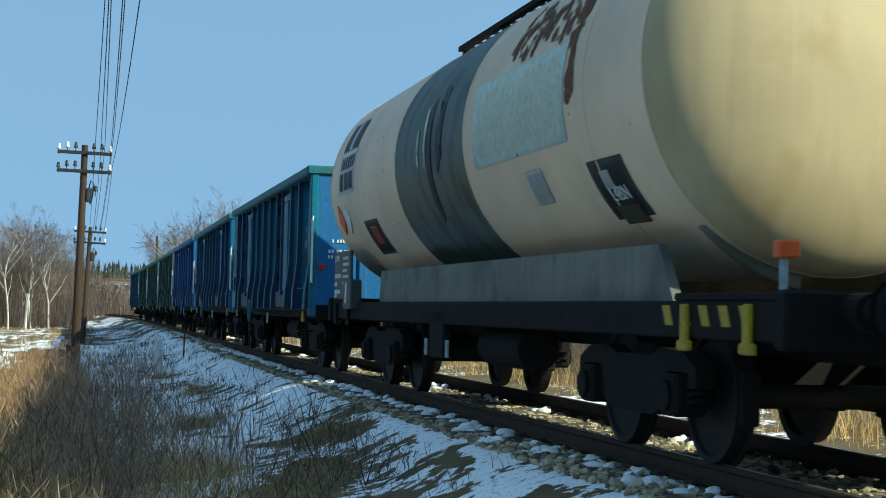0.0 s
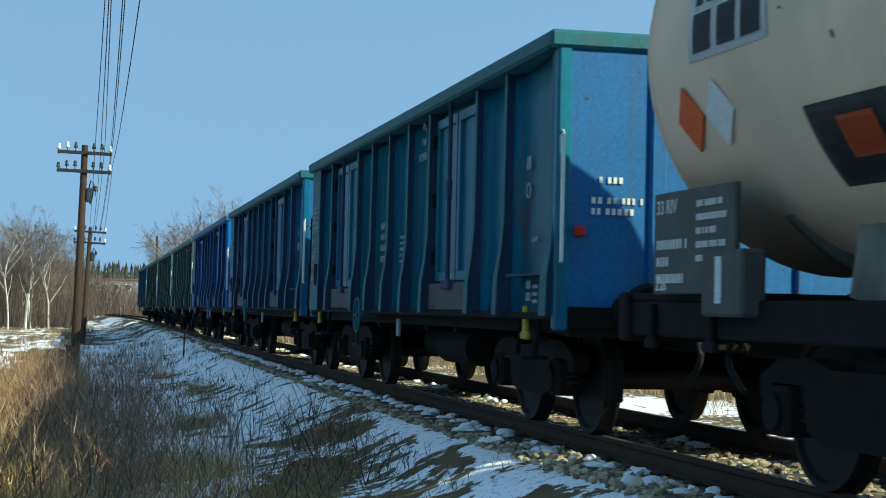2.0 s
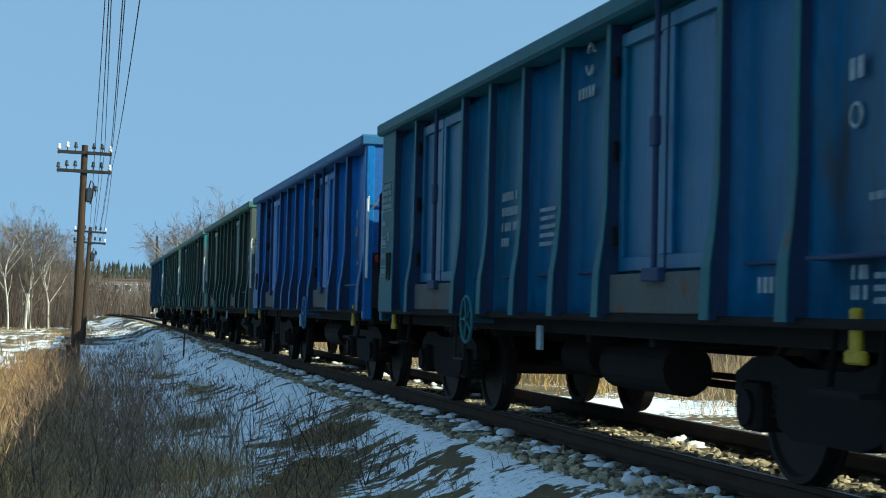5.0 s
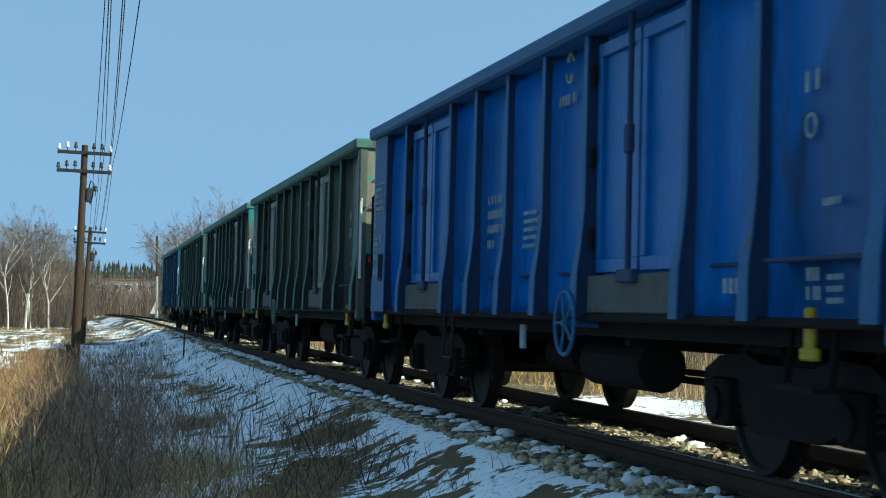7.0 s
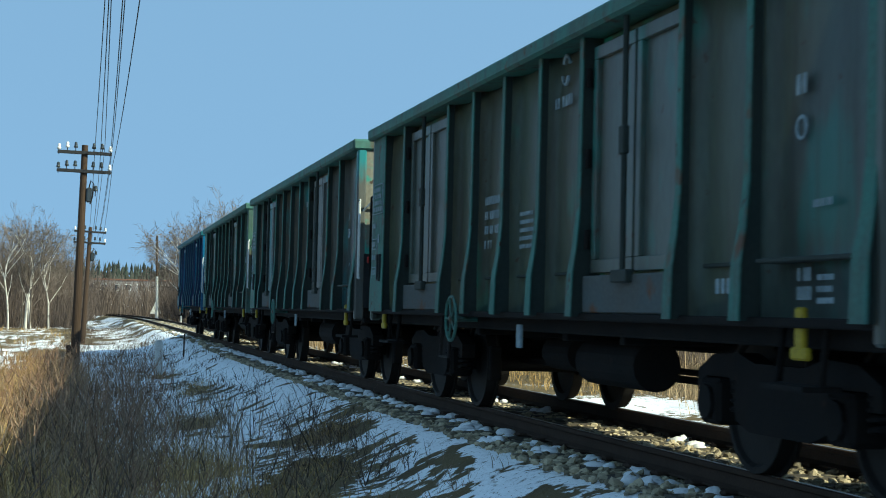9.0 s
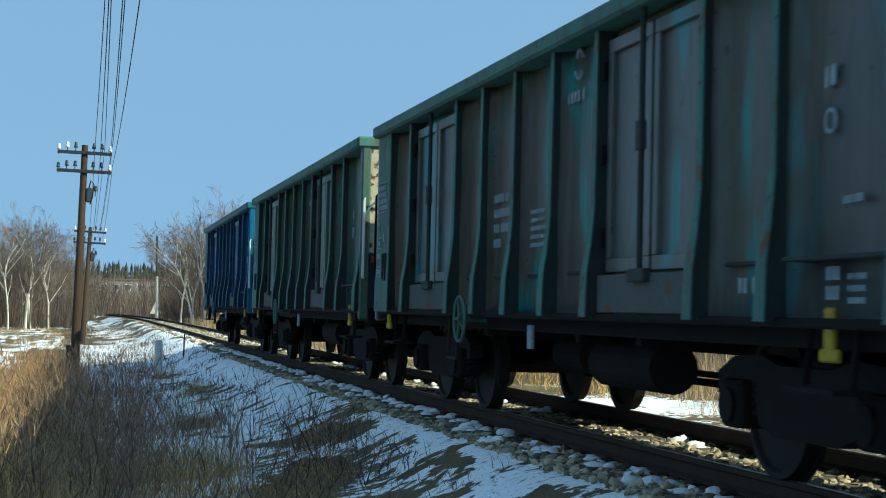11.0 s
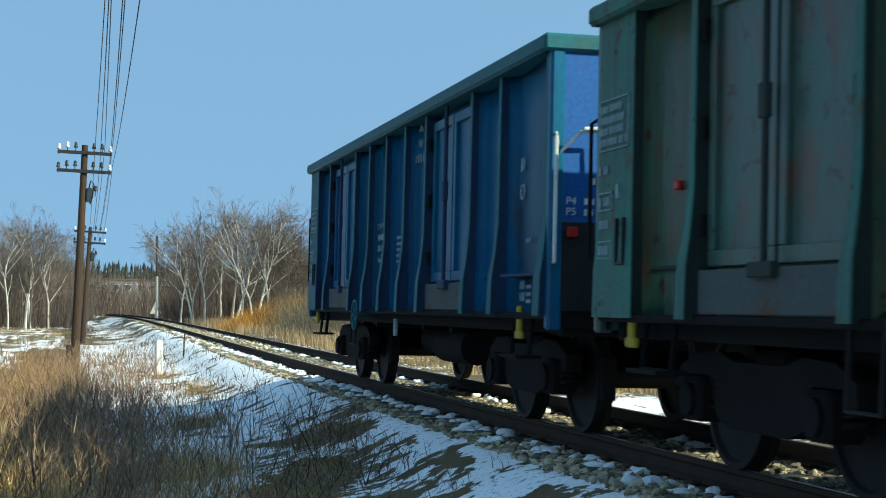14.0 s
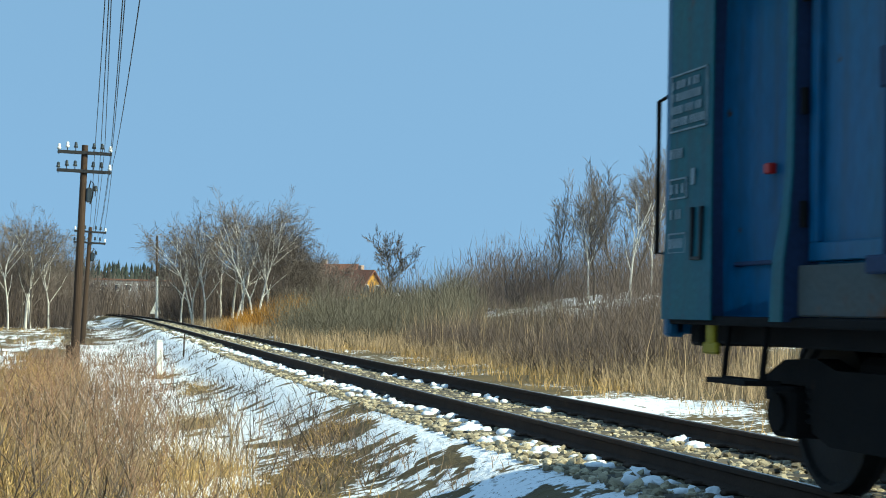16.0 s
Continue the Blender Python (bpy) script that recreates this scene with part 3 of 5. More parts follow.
def gondola(name, side_mat, rib_mat, end_mat, label, seed, low_end=0.0, wheel=(4.55, 0.2)):
    """A high-sided open bogie wagon; the rear end is at +y, its middle at the origin, rails at z = 0."""
    rnd = random.Random(seed)
    w = tagged(new(name), label, "freight wagon", group="open freight wagons of the train")
    for s in (-1, 1):
        # side sheet, slightly dished between the posts
        bm = bmesh.new()
        vs = []
        cols = [HALF - p for p in POSTS]
        ys = []
        for a, b in zip(cols, cols[1:]):
            ys += [a + (b - a) * k for k in (0, 0.04, 0.08, 0.13, 0.19, 0.27, 0.4, 0.55, 0.7, 0.85)]
        ys.append(cols[-1])
        zs = [SILL + 0.01, 1.4, 1.8, 2.2, 2.6, TOP - 0.06]
        for y in ys:
            col = []
            for z in zs:
                bay = max(i for i, c in enumerate(cols) if c >= y - 1e-6)
                nxt = cols[min(bay + 1, len(cols) - 1)]
                u = (cols[bay] - y) / max(0.01, cols[bay] - nxt)
                dish = (0.0 if bay in (1, 6) else 0.035) * math.sin(math.pi * min(1, u)) * math.sin(math.pi * (z - SILL) / (TOP - SILL)) + 0.012 * noise.noise((y * 1.5, z * 2, seed))
                if bay not in (1, 6):      # a rounded inner corner beside the farther post
                    dish += 0.10 * math.exp(-max(0.0, cols[bay] - POST_HALF[bay] - y) / 0.055)
                if bay == len(cols) - 2:   # the last bay comes out to the corner
                    dish += 0.15 * min(1, u)**1.5
                col.append(bm.verts.new((s * (WIDE - 0.175 + dish), y, z)))
            vs.append(col)
        for p, q in zip(vs, vs[1:]):
            for i in range(len(zs) - 1):
                bm.faces.new((p[i], q[i], q[i + 1], p[i + 1]))
        bmesh.ops.solidify(bm, geom=bm.faces[:], thickness=0.02)
        part("side_wall", bm, side_mat, w, "", True)
        # posts: tapered pressed ribs, wider at the foot
        for i, p in enumerate(POSTS):
            y = HALF - p
            hw, flare = POST_HALF[i], 0.05 if i == 0 else 0.03
            bm = bmesh.new()
            ring = []
            for z, dx, e in ((SILL - 0.01, 0.065, flare), (1.30, 0.055, flare * 0.8), (1.50, 0.022, flare * 0.35), (1.78, -0.004, 0), (TOP - 0.08, -0.012, 0)):
                dx = dx * 0.25 if i == 0 else dx
                a, b, c = s * (WIDE - 0.20), s * (WIDE + dx - 0.012), s * (WIDE + dx)
                ring.append([bm.verts.new(q) for q in ((a, y - hw + 0.012, z), (b, y - hw + 0.012, z), (b, y - hw - e, z), (c, y - hw - e, z),
                                                       (c, y + hw + e, z), (b, y + hw + e, z), (b, y + hw - 0.012, z), (a, y + hw - 0.012, z))])
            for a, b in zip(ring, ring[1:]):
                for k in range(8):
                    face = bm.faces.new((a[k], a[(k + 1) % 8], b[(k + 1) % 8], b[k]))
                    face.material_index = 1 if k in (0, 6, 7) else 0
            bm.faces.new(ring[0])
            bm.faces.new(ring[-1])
            # the web sides take a darker colour than the outer flange
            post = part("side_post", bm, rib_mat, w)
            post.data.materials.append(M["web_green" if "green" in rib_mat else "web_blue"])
        # two pairs of door leaves with frames, hinges and a latch bar
        for pa, pb in ((1.72, 3.84), (8.17, 10.20)):
            y0, y1 = HALF - pb + 0.09, HALF - pa - 0.09
            mid = (y0 + y1) / 2
            for a, b in ((y0, mid - 0.02), (mid + 0.02, y1)):
                bm = box((s * (WIDE - 0.13) - 0.012, a, 1.30), (s * (WIDE - 0.13) + 0.012, b, TOP - 0.22), 0.006)
                for lo, hi in (((a, 1.30), (b, 1.40)), ((a, TOP - 0.32), (b, TOP - 0.22)), ((a, 1.40), (a + 0.09, TOP - 0.32)), ((b - 0.09, 1.40), (b, TOP - 0.32))):
                    bm_box(bm, (s * (WIDE - 0.11) - 0.03, lo[0], lo[1]), (s * (WIDE - 0.11) + 0.03, hi[0], hi[1]), 0.006)
                leaf = part("door_leaf", bm, side_mat, w)
                for z in (1.55, 2.15, 2.75):
                    yy = a if abs(a - y0) < 0.01 else b
                    part("hinge", bm_rod(bmesh.new(), (s * (WIDE - 0.05), yy, z - 0.07), (s * (WIDE - 0.05), yy, z + 0.07), 0.022), "under", leaf)
            bm = bm_rod(bmesh.new(), (s * (WIDE - 0.005), mid, 1.22), (s * (WIDE - 0.005), mid, TOP - 0.12), 0.022)
            bm_box(bm, (s * WIDE - 0.03, mid - 0.16, 1.22), (s * WIDE + 0.03, mid + 0.16, 1.31), 0.01)
            bm_box(bm, (s * WIDE - 0.025, mid - 0.05, 2.1), (s * WIDE + 0.025, mid + 0.05, 2.3), 0.01)
            part("door_latch", bm, "web_green" if "green" in rib_mat else "web_blue", w)
            part("door_threshold", box((s * (WIDE - 0.05) - 0.03, y0, SILL + 0.02), (s * (WIDE - 0.05) + 0.03, y1, 1.28), 0.01), "threshold", w)
        part("top_rail", box((s * (WIDE - 0.07) - 0.14, -HALF - 0.02, TOP - 0.14), (s * (WIDE - 0.07) + 0.14, HALF + 0.02, TOP), 0.025), rib_mat, w)
        part("bottom_flange", box((s * (WIDE - 0.11) - 0.10, -HALF + 0.02, SILL - 0.04), (s * (WIDE - 0.11) + 0.10, HALF - 0.02, SILL + 0.015), 0.01), "under", w)
        part("sole_bar", box((s * 1.22 - 0.05, -HALF + 0.05, 0.84), (s * 1.22 + 0.05, HALF - 0.05, SILL + 0.02), 0.015), "under", w)
        # towing hooks near each end
        for y in (-HALF + 0.92, HALF - 0.62):
            bm = box((s * 1.40 - 0.02, y - 0.05, 0.83), (s * 1.40 + 0.02, y + 0.05, 1.06), 0.012)
            bm_box(bm, (s * 1.40 - 0.02, y - 0.10, 0.78), (s * 1.40 + 0.02, y + 0.10, 0.85), 0.012)
            part("tow_hook", bm, "yellow", w, "yellow forged towing hook")
        # corner steps
        for y in (-HALF + 1.0, HALF - 1.0):
            bm = bm_path(bmesh.new(), [(s * 1.34, y - 0.26, 0.95), (s * 1.37, y - 0.26, 0.64), (s * 1.37, y + 0.26, 0.64), (s * 1.34, y + 0.26, 0.95)], 0.022)
            bm_box(bm, (s * 1.37 - 0.11, y - 0.27, 0.62), (s * 1.37 + 0.11, y + 0.27, 0.65))
            part("step", bm, "under", w)
    for s in (-1, 1):
        y = s * HALF
        bm = box((-WIDE + 0.06, y - 0.03, 1.05), (WIDE - 0.06, y + 0.03, TOP - 0.08), 0.01)
        part("end_wall", bm, end_mat, w)
        part("end_foot", box((-WIDE + 0.055, y - s * 0.02 - 0.03, SILL - 0.1), (WIDE - 0.055, y - s * 0.02 + 0.03, 1.06), 0.01), "under" if s < 0 else side_mat, w)
        part("end_lower_panel", box((-WIDE + 0.1, y + s * 0.034 - 0.006, 1.02), (WIDE - 0.1, y + s * 0.034 + 0.006, 1.72), 0.004), "black", w, "black-painted lower end panel") if low_end else None
        for x in (-0.62, 0.62):
            part("end_post", box((x - 0.07, y + s * 0.025 - 0.05, SILL - 0.05), (x + 0.07, y + s * 0.025 + 0.07, TOP - 0.1), 0.02), end_mat, w)
        for x in (-WIDE + 0.06, WIDE - 0.06):
            part("corner_post", box((x - 0.06, y - 0.05, SILL - 0.12), (x + 0.06, y + 0.05, TOP - 0.06), 0.02), side_mat, w)
        part("end_rail", box((-WIDE - 0.07, y - 0.075, TOP - 0.14), (WIDE + 0.07, y + 0.09, TOP + 0.003), 0.025), rib_mat, w)
        # the handrail at the corner, white, and a climbing frame on the end
        bm = bm_path(bmesh.new(), [(-WIDE + 0.05, y + s * 0.03, 2.42), (-WIDE + 0.02, y + s * (0.15 if s < 0 else 0.22), 2.38), (-WIDE + 0.02, y + s * (0.15 if s < 0 else 0.22), 1.40), (-WIDE + 0.05, y + s * 0.03, 1.40)], 0.017)
        part("corner_handrail", bm, "white" if s < 0 else "under", w, "white-painted bent handrail" if s < 0 else "")
        if low_end:
            bm = bm_path(bmesh.new(), [(-1.37, y + s * 0.03, 2.26), (-1.24, y + s * 0.18, 2.42), (-1.02, y + s * 0.18, 2.43), (-1.01, y + s * 0.18, 2.2), (-1.0, y + s * 0.18, 1.46), (-0.86, y + s * 0.18, 1.42), (-0.86, y + s * 0.03, 1.42)], 0.015)
            if s < 0:
                part("grab_bar", bm_rod(bmesh.new(), (-1.22, y - 0.2, 2.44), (-1.02, y - 0.2, 2.45), 0.016), "white", w, "white grab bar")
            part("climbing_frame", bm, "white" if s < 0 else "under", w, "white-painted climbing frame" if s < 0 else "")
        part("head_stock", box((-1.3, y - s * 0.12 - 0.08, 0.82), (1.3, y - s * 0.12 + 0.08, SILL + 0.06), 0.02), "under", w)
        bm = box((-1.30, y + s * 0.06 - 0.03, 1.60), (-1.22, y + s * 0.06 + 0.03, 1.68), 0.01)
        part("tail_lamp_bracket", bm, "red", w, "small red reflector plate")
        end_gear(w, s * (HALF + 0.01), s)
    part("floor", box((-1.2, -HALF + 0.05, 1.1), (1.2, HALF - 0.05, 1.16)), "under", w)
    part("centre_sill", box((-0.3, -HALF + 0.1, 0.72), (0.3, HALF - 0.1, 1.09), 0.02), "under", w)
    for y in (-2.1, -0.7, 0.7, 2.1):
        part("cross_bearer", box((-1.2, y - 0.06, 0.78), (1.2, y + 0.06, 1.09), 0.01), "under", w)
    part("air_tank", bm_rod(bmesh.new(), (-0.85, -1.9, 0.62), (-0.85, -0.5, 0.62), 0.19, None, 16), "under", w, "black brake air reservoir")
    part("brake_cylinder", bm_rod(bmesh.new(), (-0.6, 0.6, 0.64), (-0.6, 1.4, 0.64), 0.16, None, 16), "under", w)
    bm = bmesh.new()
    for x in (-0.35, 0.35):
        bm_rod(bm, (x, -3.6, 0.5), (x, 3.6, 0.5), 0.03)
    part("brake_rod", bm, "under", w)
    # brake changeover plate and hand wheel on the camera's side
    bm = bmesh.new()
    wy, wr = HALF - wheel[0], wheel[1]
    ring = [(-1.53, wy + wr * math.cos(a), 0.93 + wr * math.sin(a)) for a in [2 * math.pi * i / 20 for i in range(21)]]
    bm_path(bm, ring, 0.016)
    for i in range(0, 20, 4):
        bm_rod(bm, ring[i], (-1.53, wy, 0.93), 0.012)
    bm_rod(bm, (-1.55, wy, 0.93), (-1.2, wy, 0.93), 0.028)
    part("hand_wheel", bm, rib_mat, w, "spoked hand-brake wheel")
    bm = bm_path(bmesh.new(), [(-1.42, HALF - 3.75, 0.98), (-1.44, HALF - 3.75, 0.55), (-1.44, HALF - 4.1, 0.55), (-1.42, HALF - 4.1, 0.98)], 0.018)
    part("step", bm, "wheel", w)
    part("changeover_plate", box((-1.36, 0.05, 0.70), (-1.33, 0.17, 0.90), 0.005), "pale", w, "pale brake changeover plate")
    bogie(w, -4.5)
    bogie(w, 4.5)
    # stencilled numbers, a logo plate and end marks
    side = (lambda u, v: (-WIDE + 0.125, -u, v), (-1, 0, 0))
    outer = (lambda u, v: (-WIDE - 0.006, -u, v), (-1, 0, 0))
    bars("stencil", "pale", w, [(4.98 - HALF, 1.99 - 0.135 * k, (0.5, 0.56, 0.58, 0.24)[k], 0.075) for k in range(1 if seed == 11 else 0, 3 if seed == 11 else 4)], side, "faded white stencilled wagon data", seed=seed)
    if seed == 11:
        side_writing(w, "31 RIV MC", 4.98, 1.99, 0.105)
        side_writing(w, "Eaos", 5.05, 1.585, 0.10)
    bars("stencil", "pale", w, [(6.18 - HALF, 1.55 + 0.07 * k, 0.42, 0.034) for k in range(5)], side, "faded white load table", 0.9, seed + 3)
    bars("stencil", "pale", w, [(7.16 - HALF, 2.64, 0.44, 0.085)], side, "faded white lettering", seed=seed + 4)
    bm = bmesh.new()
    for a0, rad in ((0.4, 0.10), (3.54, 0.10)):
        bm_path(bm, [(-WIDE + 0.13, HALF - 7.42 - rad * math.cos(a0 + 2.3 * k / 8) * (1.0 - 0.05 * k), 2.93 + 1.15 * rad * math.sin(a0 + 2.3 * k / 8)) for k in range(9)], 0.016, 5)
    part("emblem", bm, "pale", w, "faded white round two-part emblem")
    bars("stencil", "pale", w, [(10.58 - HALF, 1.14, 0.34, 0.09), (11.78 - HALF, 1.10, 0.2, 0.07), (11.78 - HALF, 1.2, 0.2, 0.07), (12.08 - HALF, 1.08, 0.24, 0.03), (12.08 - HALF, 1.14, 0.24, 0.03), (12.08 - HALF, 1.20, 0.24, 0.03), (12.0 - HALF, 1.58, 0.28, 0.04), (11.72 - HALF, 2.2, 0.2, 0.11)],
         (lambda u, v: (-WIDE + 0.115 - 0.15 * max(0.0, min(1.0, (u + HALF - 11.26) / 1.48))**1.5, -u, v), (-1, 0, 0)), seed=seed + 5)
    bm = bmesh.new()
    bm_path(bm, [(-WIDE + 0.085, HALF - 11.8 + 0.06 * math.cos(a), 2.02 + 0.06 * math.sin(a)) for a in [2 * math.pi * i / 12 for i in range(13)]], 0.011, 5)
    part("stencil_ring", bm, "pale", w, "faded white stencilled ring")
    # the data table painted on the flat corner plate, outlined cells and a label pocket
    bars("stencil", "pale", w, [(0.07 - HALF, 2.18 + 0.078 * k, 0.52 - 0.03 * k, 0.05) for k in range(4)] + [(0.05 - HALF, 1.98, 0.2, 0.06), (0.06 - HALF, 1.76, 0.22, 0.06), (0.07 - HALF, 1.6, 0.2, 0.06), (0.07 - HALF, 1.42, 0.2, 0.06), (0.4 - HALF, 1.8, 0.1, 0.1)],
         outer, "faded white wagon data table", 0.7, seed + 9)
    bm = bmesh.new()
    for z0, z1, p1 in ((2.15, 2.5, 0.62), (1.73, 1.85, 0.32), (1.39, 1.51, 0.32)):
        for pa, za, pb, zb in ((0.05, z0, p1, z0), (0.05, z1, p1, z1), (0.05, z0, 0.05, z1), (p1, z0, p1, z1)):
            bm_box(bm, (-WIDE - 0.010, HALF - pb - 0.005, za - 0.005), (-WIDE + 0.014, HALF - pa + 0.005, zb + 0.005))
    tagged(part("table_outline", bm, "pale", w, "thin faded white table lines"), kind="stuff")
    bm = bmesh.new()
    for pa, pb, za, zb in ((0.44, 0.46, 1.34, 1.66), (0.58, 0.60, 1.34, 1.66), (0.46, 0.58, 1.34, 1.36)):
        bm_box(bm, (-WIDE - 0.03, HALF - pb, za), (-WIDE + 0.012, HALF - pa, zb), 0.003)
    part("label_pocket", bm, "black", w, "empty steel label pocket")
    part("side_reflector", box((-WIDE + 0.10, HALF - 1.27, 1.81), (-WIDE + 0.15, HALF - 1.19, 1.87), 0.008), "red", w, "small red reflector")
    # folded lower edge of each bay
    for pa, pb in zip(POSTS[:-1], POSTS[1:]):
        if (pa, pb) not in ((1.72, 3.84), (8.17, 10.20)):
            k = 0.12 if pa > 11 else 0.0
            ya, yb = HALF - pb + 0.16, HALF - pa - (0.42 if pa < 1 else 0.16)
            bm = box((-WIDE + 0.115 - k, ya, 1.30), (-WIDE + 0.16, yb, 1.325), 0.006)
            part("floor_strip", bm, "web_green" if "green" in rib_mat else "web_blue", w)
    end = (lambda u, v: (u, -HALF - 0.04, v), (0, -1, 0))
    rows = [(-1.16, 1.86 - 0.085 * k, 0.42 - 0.06 * (k % 2), 0.05) for k in range(2)] + [(-1.1, 2.02, 0.2, 0.05)]
    for k, word in enumerate(("P4", "P5") if seed == 11 else ()):
        cu = bpy.data.curves.new("lettering", 'FONT')
        cu.body, cu.size, cu.extrude = word, 0.085, 0.002
        cu.materials.append(M["white"])
        tx = new("lettering", cu)
        tx.parent = w
        tx.matrix_basis = pose(-1.31, -HALF - 0.04, 1.86 - 0.085 * k, 90, 0, 0)
        tagged(tx, "white stencilled letters")
    bars("stencil", "white", w, rows, end, "white stencilled revision dates", seed=seed + 6)
    return w


def side_writing(w, words, p, z, size):
    """White stencilled letters on a wagon's side, p metres from its rear end."""
    cu = bpy.data.curves.new("lettering", 'FONT')
    cu.body, cu.size, cu.extrude = words, size, 0.002
    cu.materials.append(M["pale"])
    tx = new("lettering", cu)
    tx.parent = w
    tx.matrix_basis = pose(-WIDE + 0.115, HALF - p, z, 0, 0, -90) @ pose(0, 0, 0, 90, 0, 0)
    tagged(tx, "faded white stencilled letters")


def tank_wagon(name, label, seed):
    """A bogie tank wagon on a long frame, 16.9 m over its buffers."""
    w = tagged(new(name), label, "tank wagon", group="tank wagons of the train")
    R, cz, half, rear = 1.43, 2.72, 5.88, 7.05
    n = 56

    def ring(bm, y, rad):
        return [bm.verts.new((rad * math.sin(2 * math.pi * i / n), y, cz + rad * math.cos(2 * math.pi * i / n))) for i in range(n)]

    def shell(sections):
        bm = bmesh.new()
        rs = [ring(bm, y, r) for y, r in sections]
        for a, b in zip(rs, rs[1:]):
            for i in range(n):
                bm.faces.new((a[i], a[(i + 1) % n], b[(i + 1) % n], b[i]))
        return bm, rs

    for a, b, mat in ((-half, -0.86, "tank_beige"), (-0.86, 2.5, "tank_stain"), (2.5, rear, "tank_beige")):
        k = 10
        bm, rs = shell([(a + (b - a) * i / k, R) for i in range(k + 1)])
        part("barrel_section", bm, mat, w, "oil-stained dark green barrel band" if mat == "tank_stain" else "dusty beige barrel", True)
    # only the near end carries the painted-in sun tint, the rear stays beige
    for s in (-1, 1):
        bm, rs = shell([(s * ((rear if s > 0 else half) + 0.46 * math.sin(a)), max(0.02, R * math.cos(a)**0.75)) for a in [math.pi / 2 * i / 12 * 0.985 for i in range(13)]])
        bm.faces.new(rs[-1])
        part("domed_end", bm, "tank_sun_tint" if s < 0 else "tank_beige", w, "dished tank end, the near one sun-tinted cream", True)
    for y in (-half, -0.86, 2.5, rear, -4.6):
        bm, rs = shell([(y - 0.02, R + 0.001), (y - 0.012, R + 0.008), (y + 0.012, R + 0.008), (y + 0.02, R + 0.001)])
        part("weld_seam", bm, "tank_beige", w, "", True)

    def patch(nm, mat, y0, y1, a0, a1, lab="", lift=0.006, rag=0.0, sd=0):
        """A plate that follows the barrel; angles in degrees above its middle, on the camera's side."""
        bm = bmesh.new()
        g = []
        for i in range(13):
            y = y0 + (y1 - y0) * i / 12
            row = []
            for j in range(9):
                f = j / 8
                e = radians(a0 + (a1 - a0) * f + (rag * noise.noise((y * 3, f * 4, sd)) if rag else 0))
                row.append(bm.verts.new((-(R + lift) * math.cos(e), y, cz + (R + lift) * math.sin(e))))
            g.append(row)
        for p, q in zip(g, g[1:]):
            for j in range(8):
                bm.faces.new((p[j], q[j], q[j + 1], p[j + 1]))
        bmesh.ops.solidify(bm, geom=bm.faces[:], thickness=0.004)
        return part(nm, bm, mat, w, lab, True)

    patch("repair_panel", "tank_panel", -4.1, -1.2, -15.5, 16, "pale green repainted rectangle")
    rnd = random.Random(seed)
    bm = bmesh.new()
    for i in range(190):
        if i % 3:
            y, e = rnd.uniform(-4.4, -2.2), rnd.triangular(18, 44, 24)
        else:
            y, e = rnd.gauss(-4.26, 0.06), rnd.uniform(-4, 32)
        if i > 170:
            y, e = rnd.uniform(-6.0, 5.8), rnd.uniform(-40, 30)
        size = rnd.uniform(0.012, 0.06) if i <= 170 else rnd.uniform(0.008, 0.02)
        ring = []
        for k in range(7):
            a = 6.2832 * k / 7
            q = size * rnd.uniform(0.5, 1.4)
            f = radians(e) + q * math.sin(a) * 1.6 / R
            ring.append(bm.verts.new((-(R + 0.007) * math.cos(f), y + q * math.cos(a), cz + (R + 0.007) * math.sin(f))))
        bm.faces.new(ring)
    tagged(part("rust_speckle", bm, "tank_rust", w, "rust-red specks where paint has flaked"), kind="stuff")
    for y in (-5.75, 6.0):
        bm = bmesh.new()
        lo, hi = [], []
        for k in range(9):
            e = radians(-50 - 4 * k)
            out = R + 0.015 + 0.09 * (k / 8)
            for row, yy in ((lo, y - 0.05), (hi, y + 0.05)):
                row.append((bm.verts.new((-(R - 0.02) * math.cos(e), yy, cz + (R - 0.02) * math.sin(e))), bm.verts.new((-out * math.cos(e), yy, cz + out * math.sin(e)))))
        for row in (lo, hi):
            for a, b in zip(row, row[1:]):
                bm.faces.new((a[0], a[1], b[1], b[0]))
        for a, b, c, d in zip(lo, lo[1:], hi, hi[1:]):
            bm.faces.new((a[1], b[1], d[1], c[1]))
        bm.faces.new((lo[0][0], lo[0][1], hi[0][1], hi[0][0]))
        bm.faces.new((lo[-1][0], lo[-1][1], hi[-1][1], hi[-1][0]))
        part("saddle", bm, "tank_skirt", w, "curved grey saddle plate", True)
    patch("placard_holder", "sign_grey", -5.15, -4.36, -44, -23.5, "black placard holder")
    patch("placard", "white", -4.78, -4.58, -33, -27, "", 0.014)
    patch("paint_patch", "tank_skirt", -5.0, -4.5, -46, -39, "grey-green overpainted corner", 0.012)
    for y, wd, e, size in ((-4.62, "L4BN", -37, 0.17),):
        cu = bpy.data.curves.new("lettering", 'FONT')
        cu.body, cu.size, cu.extrude = wd, size, 0.002
        cu.materials.append(M["white"])
        tx = new("lettering", cu)
        tx.parent = w
        a = radians(e)
        tx.matrix_basis = pose(-(R + 0.022) * math.cos(a), y, cz + (R + 0.022) * math.sin(a)) @ pose(0, 0, 0, 0, 0, -90) @ pose(0, 0, 0, 90 - e, 0, 0)
        tagged(tx, "white stencilled tank code")
    patch("notice", "white", -3.2, -2.74, -34, -21.5, "small white notice with faint writing", 0.01)
    patch("placard_holder", "sign_grey", 4.14, 5.04, -44, -23.5, "dark placard holder with an orange plate")
    patch("hazard_plate", "orange", 4.33, 4.72, -37, -27, "plain orange hazard plate", 0.016)
